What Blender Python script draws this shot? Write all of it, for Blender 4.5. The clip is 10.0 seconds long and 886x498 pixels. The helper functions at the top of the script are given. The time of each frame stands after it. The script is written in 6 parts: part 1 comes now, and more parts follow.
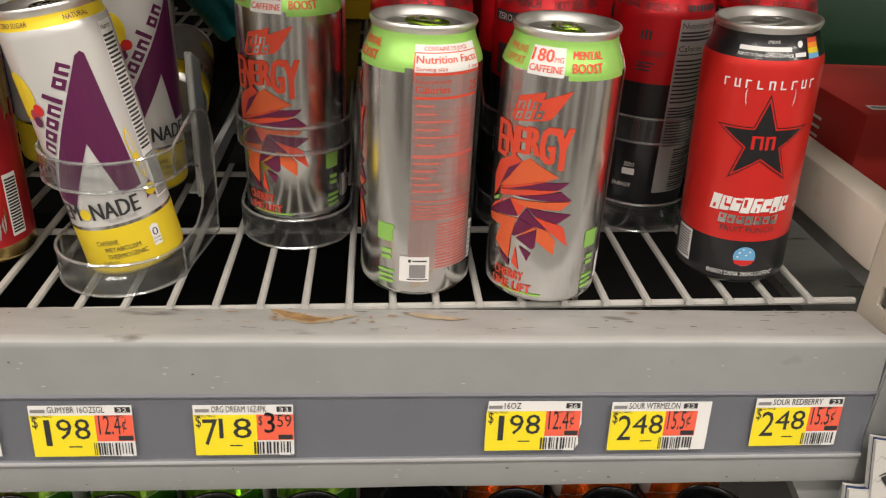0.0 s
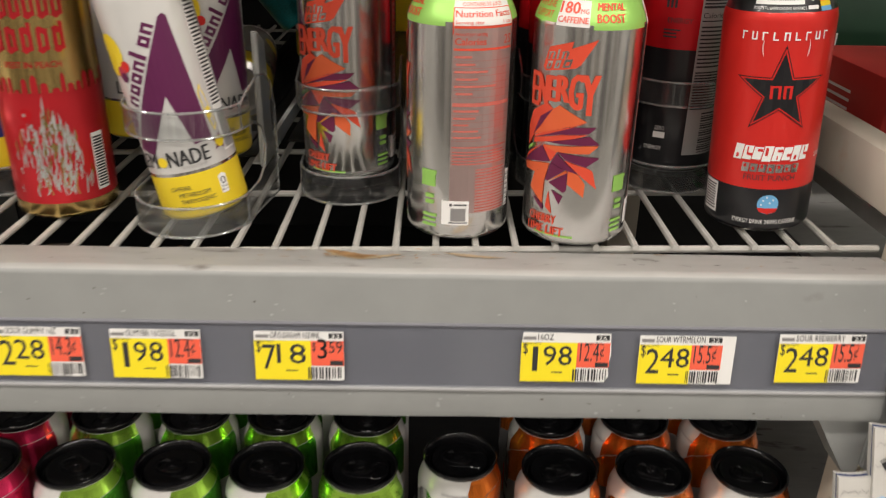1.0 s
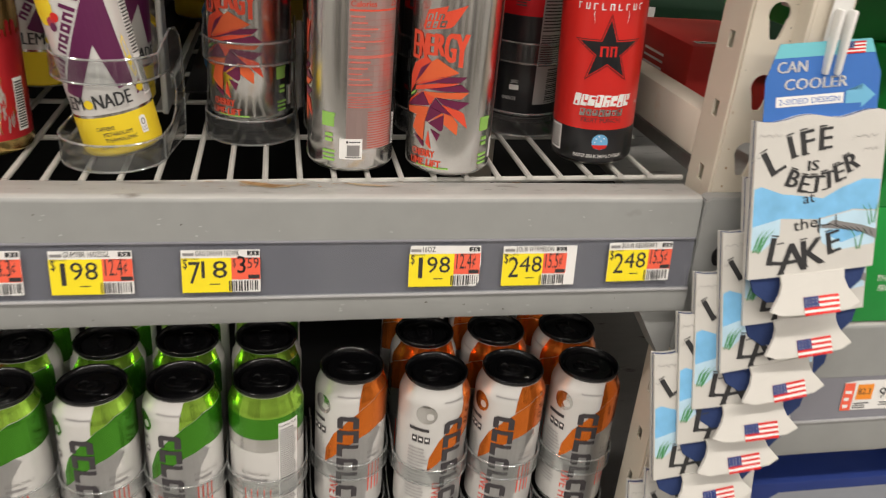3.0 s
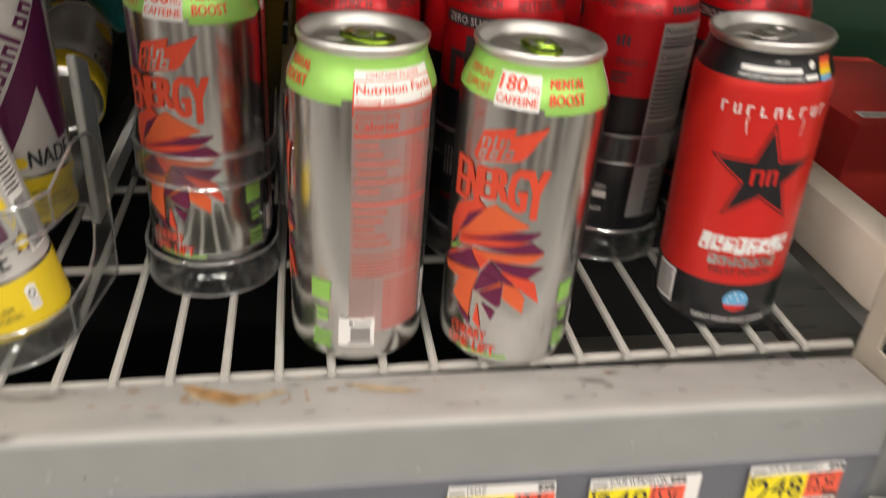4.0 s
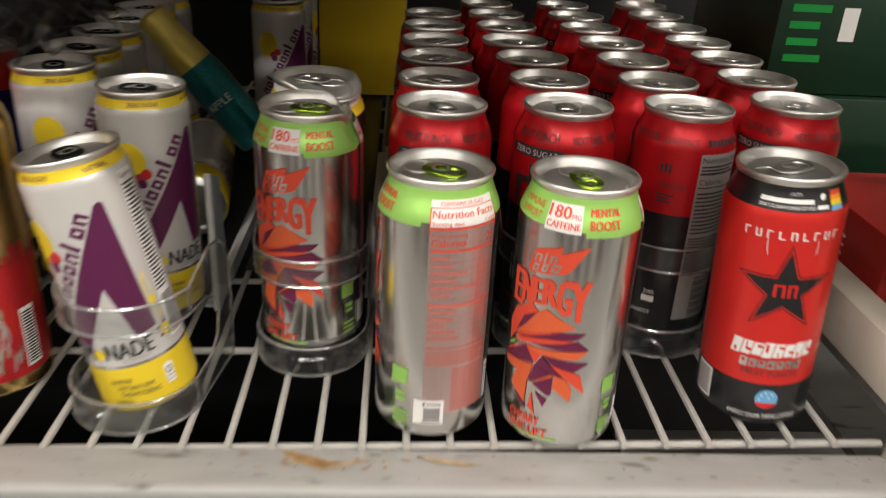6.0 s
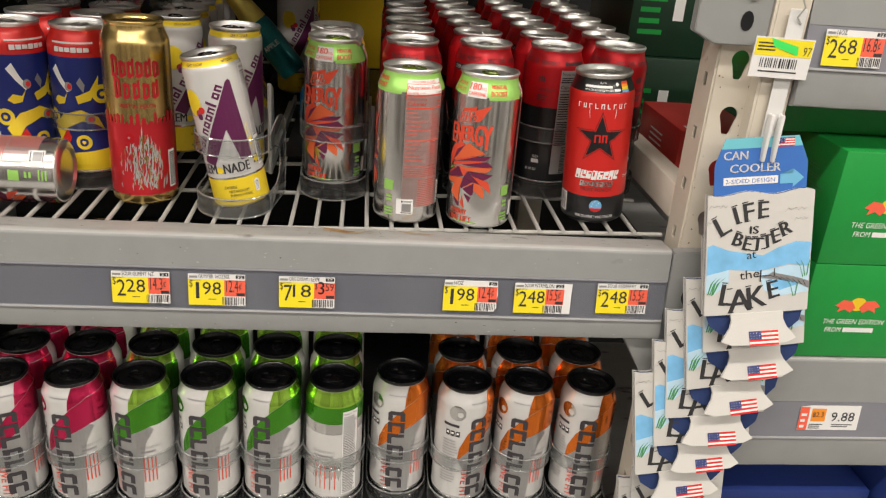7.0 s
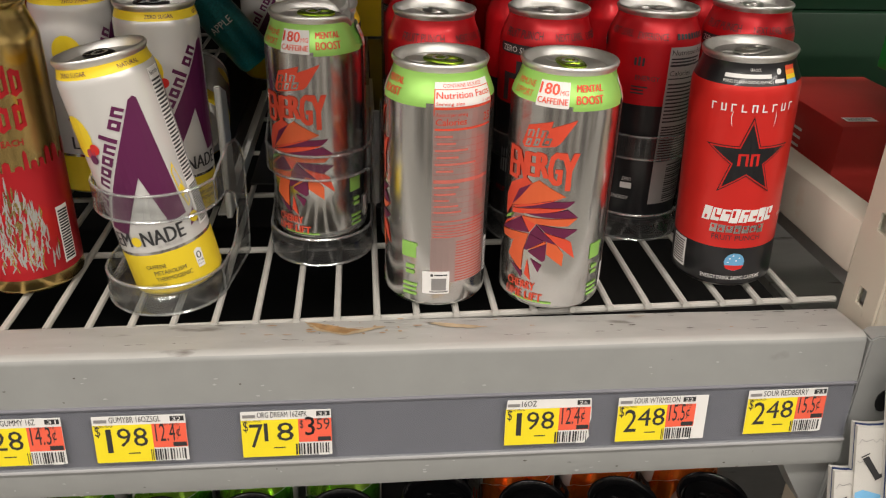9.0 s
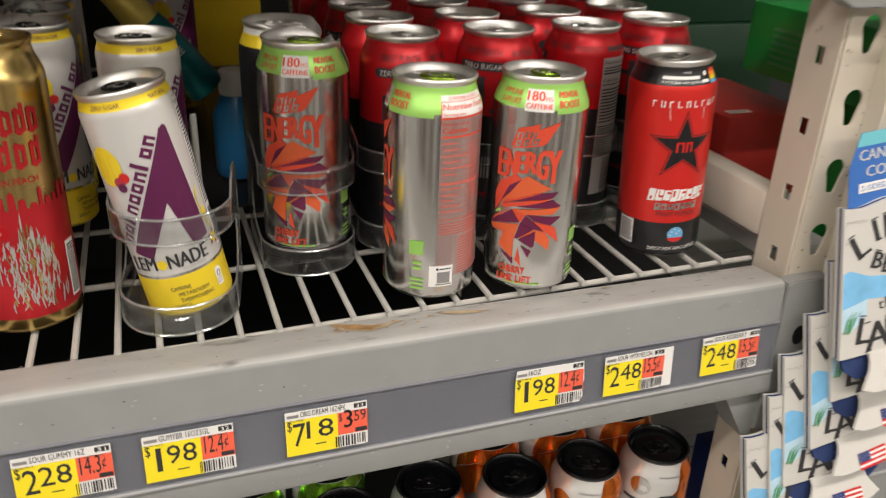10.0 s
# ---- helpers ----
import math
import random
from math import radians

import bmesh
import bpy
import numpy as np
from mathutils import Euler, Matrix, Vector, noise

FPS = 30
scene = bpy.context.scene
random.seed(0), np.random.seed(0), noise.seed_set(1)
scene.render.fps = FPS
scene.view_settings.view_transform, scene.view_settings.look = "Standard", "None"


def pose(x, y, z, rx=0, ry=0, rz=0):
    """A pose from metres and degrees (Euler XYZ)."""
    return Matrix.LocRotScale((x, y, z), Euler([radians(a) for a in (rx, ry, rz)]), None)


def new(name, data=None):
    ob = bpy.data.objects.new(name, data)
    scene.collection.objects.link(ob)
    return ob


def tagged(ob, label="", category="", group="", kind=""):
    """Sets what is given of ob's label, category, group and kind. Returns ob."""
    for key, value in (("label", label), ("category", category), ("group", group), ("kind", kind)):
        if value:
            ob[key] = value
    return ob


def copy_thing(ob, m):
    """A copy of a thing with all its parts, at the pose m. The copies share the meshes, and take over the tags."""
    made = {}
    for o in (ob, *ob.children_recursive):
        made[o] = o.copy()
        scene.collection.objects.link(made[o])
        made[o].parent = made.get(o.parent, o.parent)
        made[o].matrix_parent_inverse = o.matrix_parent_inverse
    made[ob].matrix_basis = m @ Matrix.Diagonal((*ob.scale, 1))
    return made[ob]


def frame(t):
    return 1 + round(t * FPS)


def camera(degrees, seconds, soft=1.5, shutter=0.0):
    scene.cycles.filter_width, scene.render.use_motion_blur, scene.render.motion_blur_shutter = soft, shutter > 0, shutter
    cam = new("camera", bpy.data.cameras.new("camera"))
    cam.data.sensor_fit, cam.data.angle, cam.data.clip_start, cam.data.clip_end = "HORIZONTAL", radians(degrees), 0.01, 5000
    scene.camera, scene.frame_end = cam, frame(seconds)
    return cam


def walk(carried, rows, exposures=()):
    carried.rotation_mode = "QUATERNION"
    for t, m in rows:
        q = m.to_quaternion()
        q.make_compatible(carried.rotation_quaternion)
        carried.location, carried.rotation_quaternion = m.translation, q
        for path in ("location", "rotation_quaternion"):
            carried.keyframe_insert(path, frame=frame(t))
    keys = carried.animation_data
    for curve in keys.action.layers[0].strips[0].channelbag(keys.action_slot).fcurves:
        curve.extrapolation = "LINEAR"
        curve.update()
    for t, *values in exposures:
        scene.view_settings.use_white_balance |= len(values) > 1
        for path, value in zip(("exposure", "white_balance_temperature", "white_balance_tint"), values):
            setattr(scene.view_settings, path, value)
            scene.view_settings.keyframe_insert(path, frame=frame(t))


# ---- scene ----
cam = camera(57.40, 10.0, soft=1.15, shutter=0.4)
# seconds, place in metres, then yaw to the left, pitch up and roll in degrees
ROWS = [
    (0.0, -0.0096, -0.3649, 1.2484, -5.48, -27.33, 3.11),
    (0.5, 0.0081, -0.3807, 1.2295, -3.20, -25.61, 2.15),
    (1.0, -0.0007, -0.4285, 1.2134, -0.88, -24.58, 1.21),
    (1.5, -0.0318, -0.5800, 1.2377, -4.63, -23.09, 0.98),
    (2.0, -0.0210, -0.6995, 1.2352, -7.05, -22.35, -0.41),
    (3.5, -0.0451, -0.3949, 1.2259, -14.59, -28.71, 7.03),
    (4.0, -0.0102, -0.2694, 1.2591, -11.25, -30.72, 5.01),
    (4.5, 0.0058, -0.1606, 1.2869, -7.84, -31.94, 2.38),
    (5.0, 0.0201, -0.1099, 1.2820, -10.63, -32.71, 2.78),
    (5.2, 0.0098, -0.1239, 1.2852, -10.43, -31.60, 3.29),
    (6.3, -0.0101, -0.4438, 1.3064, -2.55, -24.43, 2.93),
    (6.5, -0.0141, -0.5269, 1.3001, -3.94, -24.69, 3.27),
    (7.0, -0.0313, -0.7262, 1.3173, -6.50, -23.73, 4.55),
    (7.5, -0.0363, -0.6907, 1.3185, -7.30, -23.03, 4.23),
    (8.0, -0.0211, -0.4588, 1.2710, -7.51, -27.44, 3.61),
    (8.5, -0.0304, -0.4113, 1.2751, -6.25, -29.15, 2.56),
    (9.0, -0.0311, -0.4010, 1.2778, -6.21, -27.30, 1.86),
    (9.5, -0.0874, -0.3981, 1.2724, -12.76, -28.06, 2.59),
    (10.0, -0.1659, -0.4338, 1.2836, -20.58, -25.18, 2.49),
]
walk(cam, [(t, pose(x, y, z, 90 + pitch, 0, yaw) @ pose(0, 0, 0, 0, 0, roll)) for t, x, y, z, yaw, pitch, roll in ROWS],
     exposures=((0.0, 0.0), (3.6, 0.0), (4.4, 0.14), (5.2, 0.14), (6.3, 0.0), (10.0, 0.0)))

# ---- world and light ----
world = bpy.data.worlds.new("store_air")
scene.world = world
world.use_nodes = True
world.node_tree.nodes["Background"].inputs[0].default_value = (0.9, 0.95, 1.0, 1)
world.node_tree.nodes["Background"].inputs[1].default_value = 0.004
scene.view_settings.exposure = 0.0


def strip_lamp(x, y, z, length, width, watts, colour=(1.0, 0.925, 0.845)):
    data = bpy.data.lights.new("aisle_lamp", "AREA")
    data.shape, data.size, data.size_y = "RECTANGLE", length, width
    data.energy, data.color = watts, colour
    ob = new("aisle_lamp", data)
    ob.matrix_world = pose(x, y, z)
    return ob


for ly, watts in ((-1.15, 44), (-3.1, 54)):
    for lx in (-2.6, 0.1, 2.8):
        strip_lamp(lx, ly, 3.1, 2.3, 0.16, watts)


# ---- materials ----
def mat(name, colour, rough=0.5, metal=0.0, grain=0.0, scale=60.0, wear=None, wear_scale=9.0, wear_cut=0.62,
        bump=0.0, bump_scale=300.0, coat=0.0, spec=0.5, rough_var=0.0, stretch=(1, 1, 1)):
    """A procedural surface: base colour with fine grain, larger stains or wear, and a bump."""
    m = bpy.data.materials.new(name)
    m.use_nodes = True
    nt = m.node_tree
    b = nt.nodes["Principled BSDF"]
    b.inputs["Base Color"].default_value = (*colour, 1)
    b.inputs["Roughness"].default_value = rough
    b.inputs["Metallic"].default_value = metal
    b.inputs["Coat Weight"].default_value = coat
    b.inputs["Coat Roughness"].default_value = 0.08
    b.inputs["Specular IOR Level"].default_value = spec
    tc = nt.nodes.new("ShaderNodeTexCoord")
    mp = nt.nodes.new("ShaderNodeMapping")
    mp.inputs["Scale"].default_value = stretch
    nt.links.new(tc.outputs["Object"], mp.inputs["Vector"])
    out = None

    def tex(s, detail=4.0):
        n = nt.nodes.new("ShaderNodeTexNoise")
        n.inputs["Scale"].default_value = s
        n.inputs["Detail"].default_value = detail
        nt.links.new(mp.outputs["Vector"], n.inputs["Vector"])
        return n

    if grain:
        n = tex(scale)
        mix = nt.nodes.new("ShaderNodeMix")
        mix.data_type = "RGBA"
        mix.inputs["A"].default_value = (*[max(0, c * (1 - grain)) for c in colour], 1)
        mix.inputs["B"].default_value = (*[min(1, c * (1 + grain)) for c in colour], 1)
        nt.links.new(n.outputs["Fac"], mix.inputs["Factor"])
        out = mix.outputs["Result"]
    if wear:
        n = tex(wear_scale, 6.0)
        ramp = nt.nodes.new("ShaderNodeValToRGB")
        ramp.color_ramp.elements[0].position = wear_cut
        ramp.color_ramp.elements[1].position = min(1.0, wear_cut + 0.1)
        nt.links.new(n.outputs["Fac"], ramp.inputs["Fac"])
        mix = nt.nodes.new("ShaderNodeMix")
        mix.data_type = "RGBA"
        mix.inputs["A"].default_value = (*colour, 1)
        if out:
            nt.links.new(out, mix.inputs["A"])
        mix.inputs["B"].default_value = (*wear, 1)
        nt.links.new(ramp.outputs["Color"], mix.inputs["Factor"])
        out = mix.outputs["Result"]
    if out:
        nt.links.new(out, b.inputs["Base Color"])
    if rough_var:
        n = tex(scale * 0.4)
        mr = nt.nodes.new("ShaderNodeMapRange")
        mr.inputs["To Min"].default_value = max(0.03, rough - rough_var)
        mr.inputs["To Max"].default_value = min(1, rough + rough_var)
        nt.links.new(n.outputs["Fac"], mr.inputs["Value"])
        nt.links.new(mr.outputs["Result"], b.inputs["Roughness"])
    if bump:
        n = tex(bump_scale, 3.0)
        bp = nt.nodes.new("ShaderNodeBump")
        bp.inputs["Strength"].default_value = bump
        bp.inputs["Distance"].default_value = 0.0006
        nt.links.new(n.outputs["Fac"], bp.inputs["Height"])
        nt.links.new(bp.outputs["Normal"], b.inputs["Normal"])
    return m


def clear_plastic(name, tint=(0.93, 0.94, 0.94), gloss=0.06, ior=1.6, haze=0.0):
    m = bpy.data.materials.new(name)
    m.use_nodes = True
    nt = m.node_tree
    nt.nodes.remove(nt.nodes["Principled BSDF"])
    tr, gl = nt.nodes.new("ShaderNodeBsdfTransparent"), nt.nodes.new("ShaderNodeBsdfGlossy")
    tr.inputs["Color"].default_value = (*tint, 1)
    gl.inputs["Roughness"].default_value = gloss
    fr, mix = nt.nodes.new("ShaderNodeLayerWeight"), nt.nodes.new("ShaderNodeMixShader")
    power, rng = nt.nodes.new("ShaderNodeMath"), nt.nodes.new("ShaderNodeMapRange")
    power.operation = "POWER"
    power.inputs[1].default_value = 3.5
    rng.inputs["To Min"].default_value, rng.inputs["To Max"].default_value = (ior - 1) ** 2 / (ior + 1) ** 2, 0.75
    nt.links.new(fr.outputs["Facing"], power.inputs[0])
    nt.links.new(power.outputs[0], rng.inputs["Value"])
    nt.links.new(rng.outputs["Result"], mix.inputs[0])
    nt.links.new(tr.outputs[0], mix.inputs[1])
    nt.links.new(gl.outputs[0], mix.inputs[2])
    end = mix
    if haze:
        # pale haze and glints put into the colour: a noisy share of diffuse white
        end, milk = nt.nodes.new("ShaderNodeMixShader"), nt.nodes.new("ShaderNodeBsdfDiffuse")
        milk.inputs["Color"].default_value = (0.85, 0.85, 0.84, 1)
        tc, grain, amount = nt.nodes.new("ShaderNodeTexCoord"), nt.nodes.new("ShaderNodeTexNoise"), nt.nodes.new("ShaderNodeMapRange")
        grain.inputs["Scale"].default_value, grain.inputs["Detail"].default_value = 70.0, 5.0
        amount.inputs["From Min"].default_value, amount.inputs["From Max"].default_value = 0.3, 0.75
        amount.inputs["To Min"].default_value, amount.inputs["To Max"].default_value = haze * 0.5, haze * 1.6
        nt.links.new(tc.outputs["Object"], grain.inputs["Vector"])
        nt.links.new(grain.outputs["Fac"], amount.inputs["Value"])
        nt.links.new(amount.outputs["Result"], end.inputs[0])
        nt.links.new(mix.outputs[0], end.inputs[1])
        nt.links.new(milk.outputs[0], end.inputs[2])
    nt.links.new(end.outputs[0], nt.nodes["Material Output"].inputs["Surface"])
    return m


M = {
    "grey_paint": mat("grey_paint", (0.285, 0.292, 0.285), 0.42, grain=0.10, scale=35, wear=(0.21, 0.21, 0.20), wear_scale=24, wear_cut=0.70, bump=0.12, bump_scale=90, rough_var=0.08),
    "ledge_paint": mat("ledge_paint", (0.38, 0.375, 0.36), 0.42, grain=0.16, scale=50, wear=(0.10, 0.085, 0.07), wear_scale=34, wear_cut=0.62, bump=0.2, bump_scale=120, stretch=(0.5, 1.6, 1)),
    "strip_grey": mat("strip_grey", (0.22, 0.22, 0.25), 0.5, grain=0.08, scale=40),
    "cream_paint": mat("cream_paint", (0.66, 0.60, 0.50), 0.45, grain=0.05, scale=30, wear=(0.20, 0.15, 0.10), wear_scale=45, wear_cut=0.70, bump=0.1),
    "cream_rail": mat("cream_rail", (0.66, 0.60, 0.51), 0.45, grain=0.05, scale=30, wear=(0.62, 0.36, 0.24), wear_scale=14, wear_cut=0.66, bump=0.1),
    "wire": mat("wire", (0.45, 0.44, 0.41), 0.4, grain=0.12, scale=80, wear=(0.25, 0.22, 0.18), wear_scale=90, wear_cut=0.68),
    "stain": mat("stain", (0.34, 0.20, 0.085), 0.6, grain=0.5, scale=160),
    "stain_pale": mat("stain_pale", (0.40, 0.31, 0.20), 0.55, grain=0.35, scale=140),
    "smudge": mat("smudge", (0.09, 0.08, 0.07), 0.6, grain=0.4, scale=250),
    "floor": mat("floor", (0.35, 0.34, 0.32), 0.3, grain=0.1, scale=6),
    "store_wall": mat("store_wall", (0.46, 0.45, 0.43), 0.8, grain=0.1, scale=3),
    # near-black that stands in for the shade deep in the rack
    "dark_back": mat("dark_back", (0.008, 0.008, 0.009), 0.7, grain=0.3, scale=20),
    "aluminium": mat("aluminium", (0.82, 0.81, 0.79), 0.30, 1.0, grain=0.05, scale=200, bump=0.05, bump_scale=500),
    "silver_print": mat("silver_print", (0.80, 0.795, 0.78), 0.20, 1.0, grain=0.04, scale=300, stretch=(1, 1, 0.1)),
    "lid_metal": mat("lid_metal", (0.90, 0.89, 0.87), 0.42, 1.0, grain=0.04, scale=240, bump=0.08, bump_scale=420),
    "lane_black": mat("lane_black", (0.012, 0.012, 0.013), 0.35, grain=0.3, scale=50),
    "gold": mat("gold", (0.72, 0.52, 0.20), 0.25, 1.0, grain=0.06, scale=120),
    "tab_green": mat("tab_green", (0.42, 0.66, 0.06), 0.25, 1.0),
    "can_green": mat("can_green", (0.38, 0.72, 0.16), 0.35, 0.35, grain=0.04),
    "dew_red": mat("dew_red", (0.80, 0.09, 0.045), 0.38, 0.2),
    "dew_orange": mat("dew_orange", (0.80, 0.145, 0.05), 0.38, 0.2),
    "dew_plum": mat("dew_plum", (0.16, 0.02, 0.07), 0.38, 0.2),
    "rose_metal": mat("rose_metal", (0.78, 0.58, 0.56), 0.32, 0.9),
    "can_red": mat("can_red", (0.64, 0.012, 0.020), 0.34, 0.45, grain=0.05, coat=0.12),
    "rock_red": mat("rock_red", (0.74, 0.028, 0.022), 0.36, 0.3, grain=0.04, coat=0.3),
    "can_black": mat("can_black", (0.012, 0.012, 0.014), 0.3, 0.0, coat=0.3),
    "can_white": mat("can_white", (0.72, 0.71, 0.69), 0.27, 0.3, grain=0.03),
    "print_white": mat("print_white", (0.82, 0.81, 0.79), 0.45),
    "print_grey": mat("print_grey", (0.36, 0.35, 0.35), 0.4, 0.5),
    "print_dark": mat("print_dark", (0.045, 0.04, 0.045), 0.45),
    "plum": mat("plum", (0.125, 0.018, 0.080), 0.36, 0.2, grain=0.1, scale=30),
    "yellow_can": mat("yellow_can", (0.88, 0.66, 0.03), 0.36, 0.15),
    "berry": mat("berry", (0.42, 0.04, 0.07), 0.4),
    "death_red": mat("death_red", (0.66, 0.03, 0.04), 0.28, 0.6, grain=0.1, scale=40),
    "blue_can": mat("blue_can", (0.02, 0.035, 0.21), 0.3, 0.3),
    "cel_green": mat("cel_green", (0.09, 0.36, 0.03), 0.24, 0.8),
    "steel_print": mat("steel_print", (0.48, 0.48, 0.48), 0.28, 0.8, grain=0.05, scale=200),
    "lime": mat("lime", (0.46, 0.80, 0.10), 0.2, 0.9),
    "cel_orange": mat("cel_orange", (0.88, 0.22, 0.03), 0.22, 0.85),
    "cel_pink": mat("cel_pink", (0.70, 0.03, 0.12), 0.22, 0.85),
    "lid_black": mat("lid_black", (0.006, 0.006, 0.007), 0.16),
    "tag_yellow": mat("tag_yellow", (0.90, 0.74, 0.02), 0.5, grain=0.03),
    "tag_red": mat("tag_red", (0.88, 0.13, 0.07), 0.5, grain=0.03),
    "tag_white": mat("tag_white", (0.80, 0.79, 0.77), 0.55, grain=0.02),
    "ink": mat("ink", (0.03, 0.03, 0.032), 0.6),
    "card_green": mat("card_green", (0.012, 0.30, 0.05), 0.42, grain=0.08, scale=40, coat=0.15),
    "card_dark_green": mat("card_dark_green", (0.005, 0.032, 0.013), 0.5, grain=0.15, scale=40),
    "card_red": mat("card_red", (0.50, 0.03, 0.025), 0.45, grain=0.08, scale=40),
    "card_blue": mat("card_blue", (0.016, 0.035, 0.17), 0.42, grain=0.1, scale=40),
    "card_silver": mat("card_silver", (0.30, 0.32, 0.36), 0.42, 0.2, grain=0.06),
    "card_yellow": mat("card_yellow", (0.86, 0.58, 0.02), 0.5, grain=0.05),
    "koozie_white": mat("koozie_white", (0.60, 0.585, 0.55), 0.8, grain=0.03, scale=60, bump=0.25, bump_scale=900),
    "koozie_navy": mat("koozie_navy", (0.018, 0.04, 0.14), 0.85, grain=0.15, scale=300),
    "lake_blue": mat("lake_blue", (0.20, 0.50, 0.80), 0.75, grain=0.25, scale=70),
    "lake_pale": mat("lake_pale", (0.50, 0.70, 0.84), 0.75, grain=0.15, scale=70),
    "reed": mat("reed", (0.08, 0.30, 0.12), 0.75),
    "header_blue": mat("header_blue", (0.045, 0.16, 0.50), 0.4, grain=0.15, scale=25),
    "header_teal": mat("header_teal", (0.16, 0.52, 0.60), 0.4),
    "arrow_blue": mat("arrow_blue", (0.16, 0.45, 0.66), 0.45),
    "sticker_green": mat("sticker_green", (0.06, 0.80, 0.14), 0.5),
    "teal_glitter": mat("teal_glitter", (0.006, 0.15, 0.165), 0.28, 0.5, grain=0.7, scale=600, bump=0.5, bump_scale=700),
    "gold_foil": mat("gold_foil", (0.70, 0.58, 0.14), 0.3, 0.6, grain=0.3, scale=60, bump=0.5, bump_scale=120),
    "bottle_blue": mat("bottle_blue", (0.02, 0.16, 0.36), 0.3),
    "orange_stripe": mat("orange_stripe", (0.90, 0.30, 0.03), 0.45),
    "sky_stripe": mat("sky_stripe", (0.15, 0.40, 0.66), 0.45),
    "clear": clear_plastic("clear_tray_plastic", haze=0.014),
    "clear_dark": clear_plastic("smoky_tray_plastic", (0.55, 0.55, 0.56), 0.1),
    "film": clear_plastic("plastic_film", (0.93, 0.94, 0.95), 0.12, 1.6),
    "ceiling": mat("ceiling", (0.72, 0.71, 0.68), 0.8, grain=0.05, scale=3),
    # extra reflective and milky, to draw the edge highlights of the trays
    "tray_edge": clear_plastic("tray_edge_plastic", (0.85, 0.86, 0.86), 0.12, 3.0, 0.12),
    "lip_grey": mat("lip_grey", (0.42, 0.42, 0.43), 0.3, grain=0.1, scale=40),
    "facts_silver": mat("facts_silver", (0.52, 0.51, 0.50), 0.4, 0.5, grain=0.04),
    "fact_red": mat("fact_red", (0.74, 0.20, 0.16), 0.4, 0.4),
    # dark, middle and pale tones for the unseen slabs that the cans reflect
    "goods_dark": mat("goods_dark", (0.16, 0.15, 0.15), 0.6, grain=0.3, scale=8),
    "goods_mid": mat("goods_mid", (0.45, 0.42, 0.38), 0.6, grain=0.3, scale=8),
    "goods_pale": mat("goods_pale", (0.75, 0.73, 0.70), 0.6, grain=0.1, scale=8),
    "frosted": mat("frosted", (0.74, 0.74, 0.72), 0.35, grain=0.03),
}


# ---- builders ----
def part(name, bm, material, parent=None, label="", smooth=True):
    """Links a bmesh as one mesh object, under a thing or part if one is given. material: a name or a list of names."""
    me = bpy.data.meshes.new(name)
    bm.normal_update()
    bm.to_mesh(me)
    bm.free()
    for n in ([material] if isinstance(material, str) else material):
        me.materials.append(M[n])
    if smooth:
        for p in me.polygons:
            p.use_smooth = True
        me.set_sharp_from_angle(angle=radians(42))
    ob = new(name, me)
    if parent:
        ob.parent = parent
    if label:
        tagged(ob, label)
    return ob


def thing(name, label, category, m=None, group="", kind=""):
    ob = new(name)
    ob.empty_display_size = 0.02
    if m is not None:
        ob.matrix_world = m
    return tagged(ob, label, category, group, kind)


def box(bm, x0, y0, z0, x1, y1, z1, bevel=0.0, mi=0):
    r = bmesh.ops.create_cube(bm, size=1.0)
    for v in r["verts"]:
        v.co = Vector(((x0 + x1) / 2 + v.co.x * (x1 - x0), (y0 + y1) / 2 + v.co.y * (y1 - y0), (z0 + z1) / 2 + v.co.z * (z1 - z0)))
    faces = {f for v in r["verts"] for f in v.link_faces}
    for f in faces:
        f.material_index = mi
    if bevel:
        edges = list({e for v in r["verts"] for e in v.link_edges})
        bmesh.ops.bevel(bm, geom=edges, offset=bevel, segments=2, affect="EDGES", profile=0.5)
    return bm


def boxed(*a, bevel=0.0):
    return box(bmesh.new(), *a, bevel=bevel)


def lathe(profile, seg=44, cap_first=False, cap_last=False):
    """profile: rows of r, z, material index of the band above the row."""
    bm = bmesh.new()
    rings = []
    for r, z, _ in profile:
        rings.append([bm.verts.new((r * math.sin(2 * math.pi * i / seg), -r * math.cos(2 * math.pi * i / seg), z)) for i in range(seg)])
    for k in range(len(rings) - 1):
        for i in range(seg):
            j = (i + 1) % seg
            f = bm.faces.new((rings[k][i], rings[k][j], rings[k + 1][j], rings[k + 1][i]))
            f.material_index = profile[k][2]
    if cap_first:
        bm.faces.new(list(reversed(rings[0]))).material_index = profile[0][2]
    if cap_last:
        bm.faces.new(rings[-1]).material_index = profile[-1][2]
    return bm


def tube(points, r, seg=8, caps=True):
    """A round bar along points."""
    bm = bmesh.new()
    pts = [Vector(p) for p in points]
    rings = []
    for k, p in enumerate(pts):
        d = (pts[min(k + 1, len(pts) - 1)] - pts[max(k - 1, 0)]).normalized()
        side = d.cross(Vector((0, 0, 1)) if abs(d.z) < 0.9 else Vector((1, 0, 0))).normalized()
        up = side.cross(d)
        rings.append([bm.verts.new(p + r * (math.cos(a) * side + math.sin(a) * up)) for a in (2 * math.pi * i / seg for i in range(seg))])
    for a, b in zip(rings, rings[1:]):
        for i in range(seg):
            j = (i + 1) % seg
            bm.faces.new((a[i], a[j], b[j], b[i]))
    if caps:
        bm.faces.new(rings[0]), bm.faces.new(list(reversed(rings[-1])))
    bmesh.ops.recalc_face_normals(bm, faces=bm.faces)
    return bm


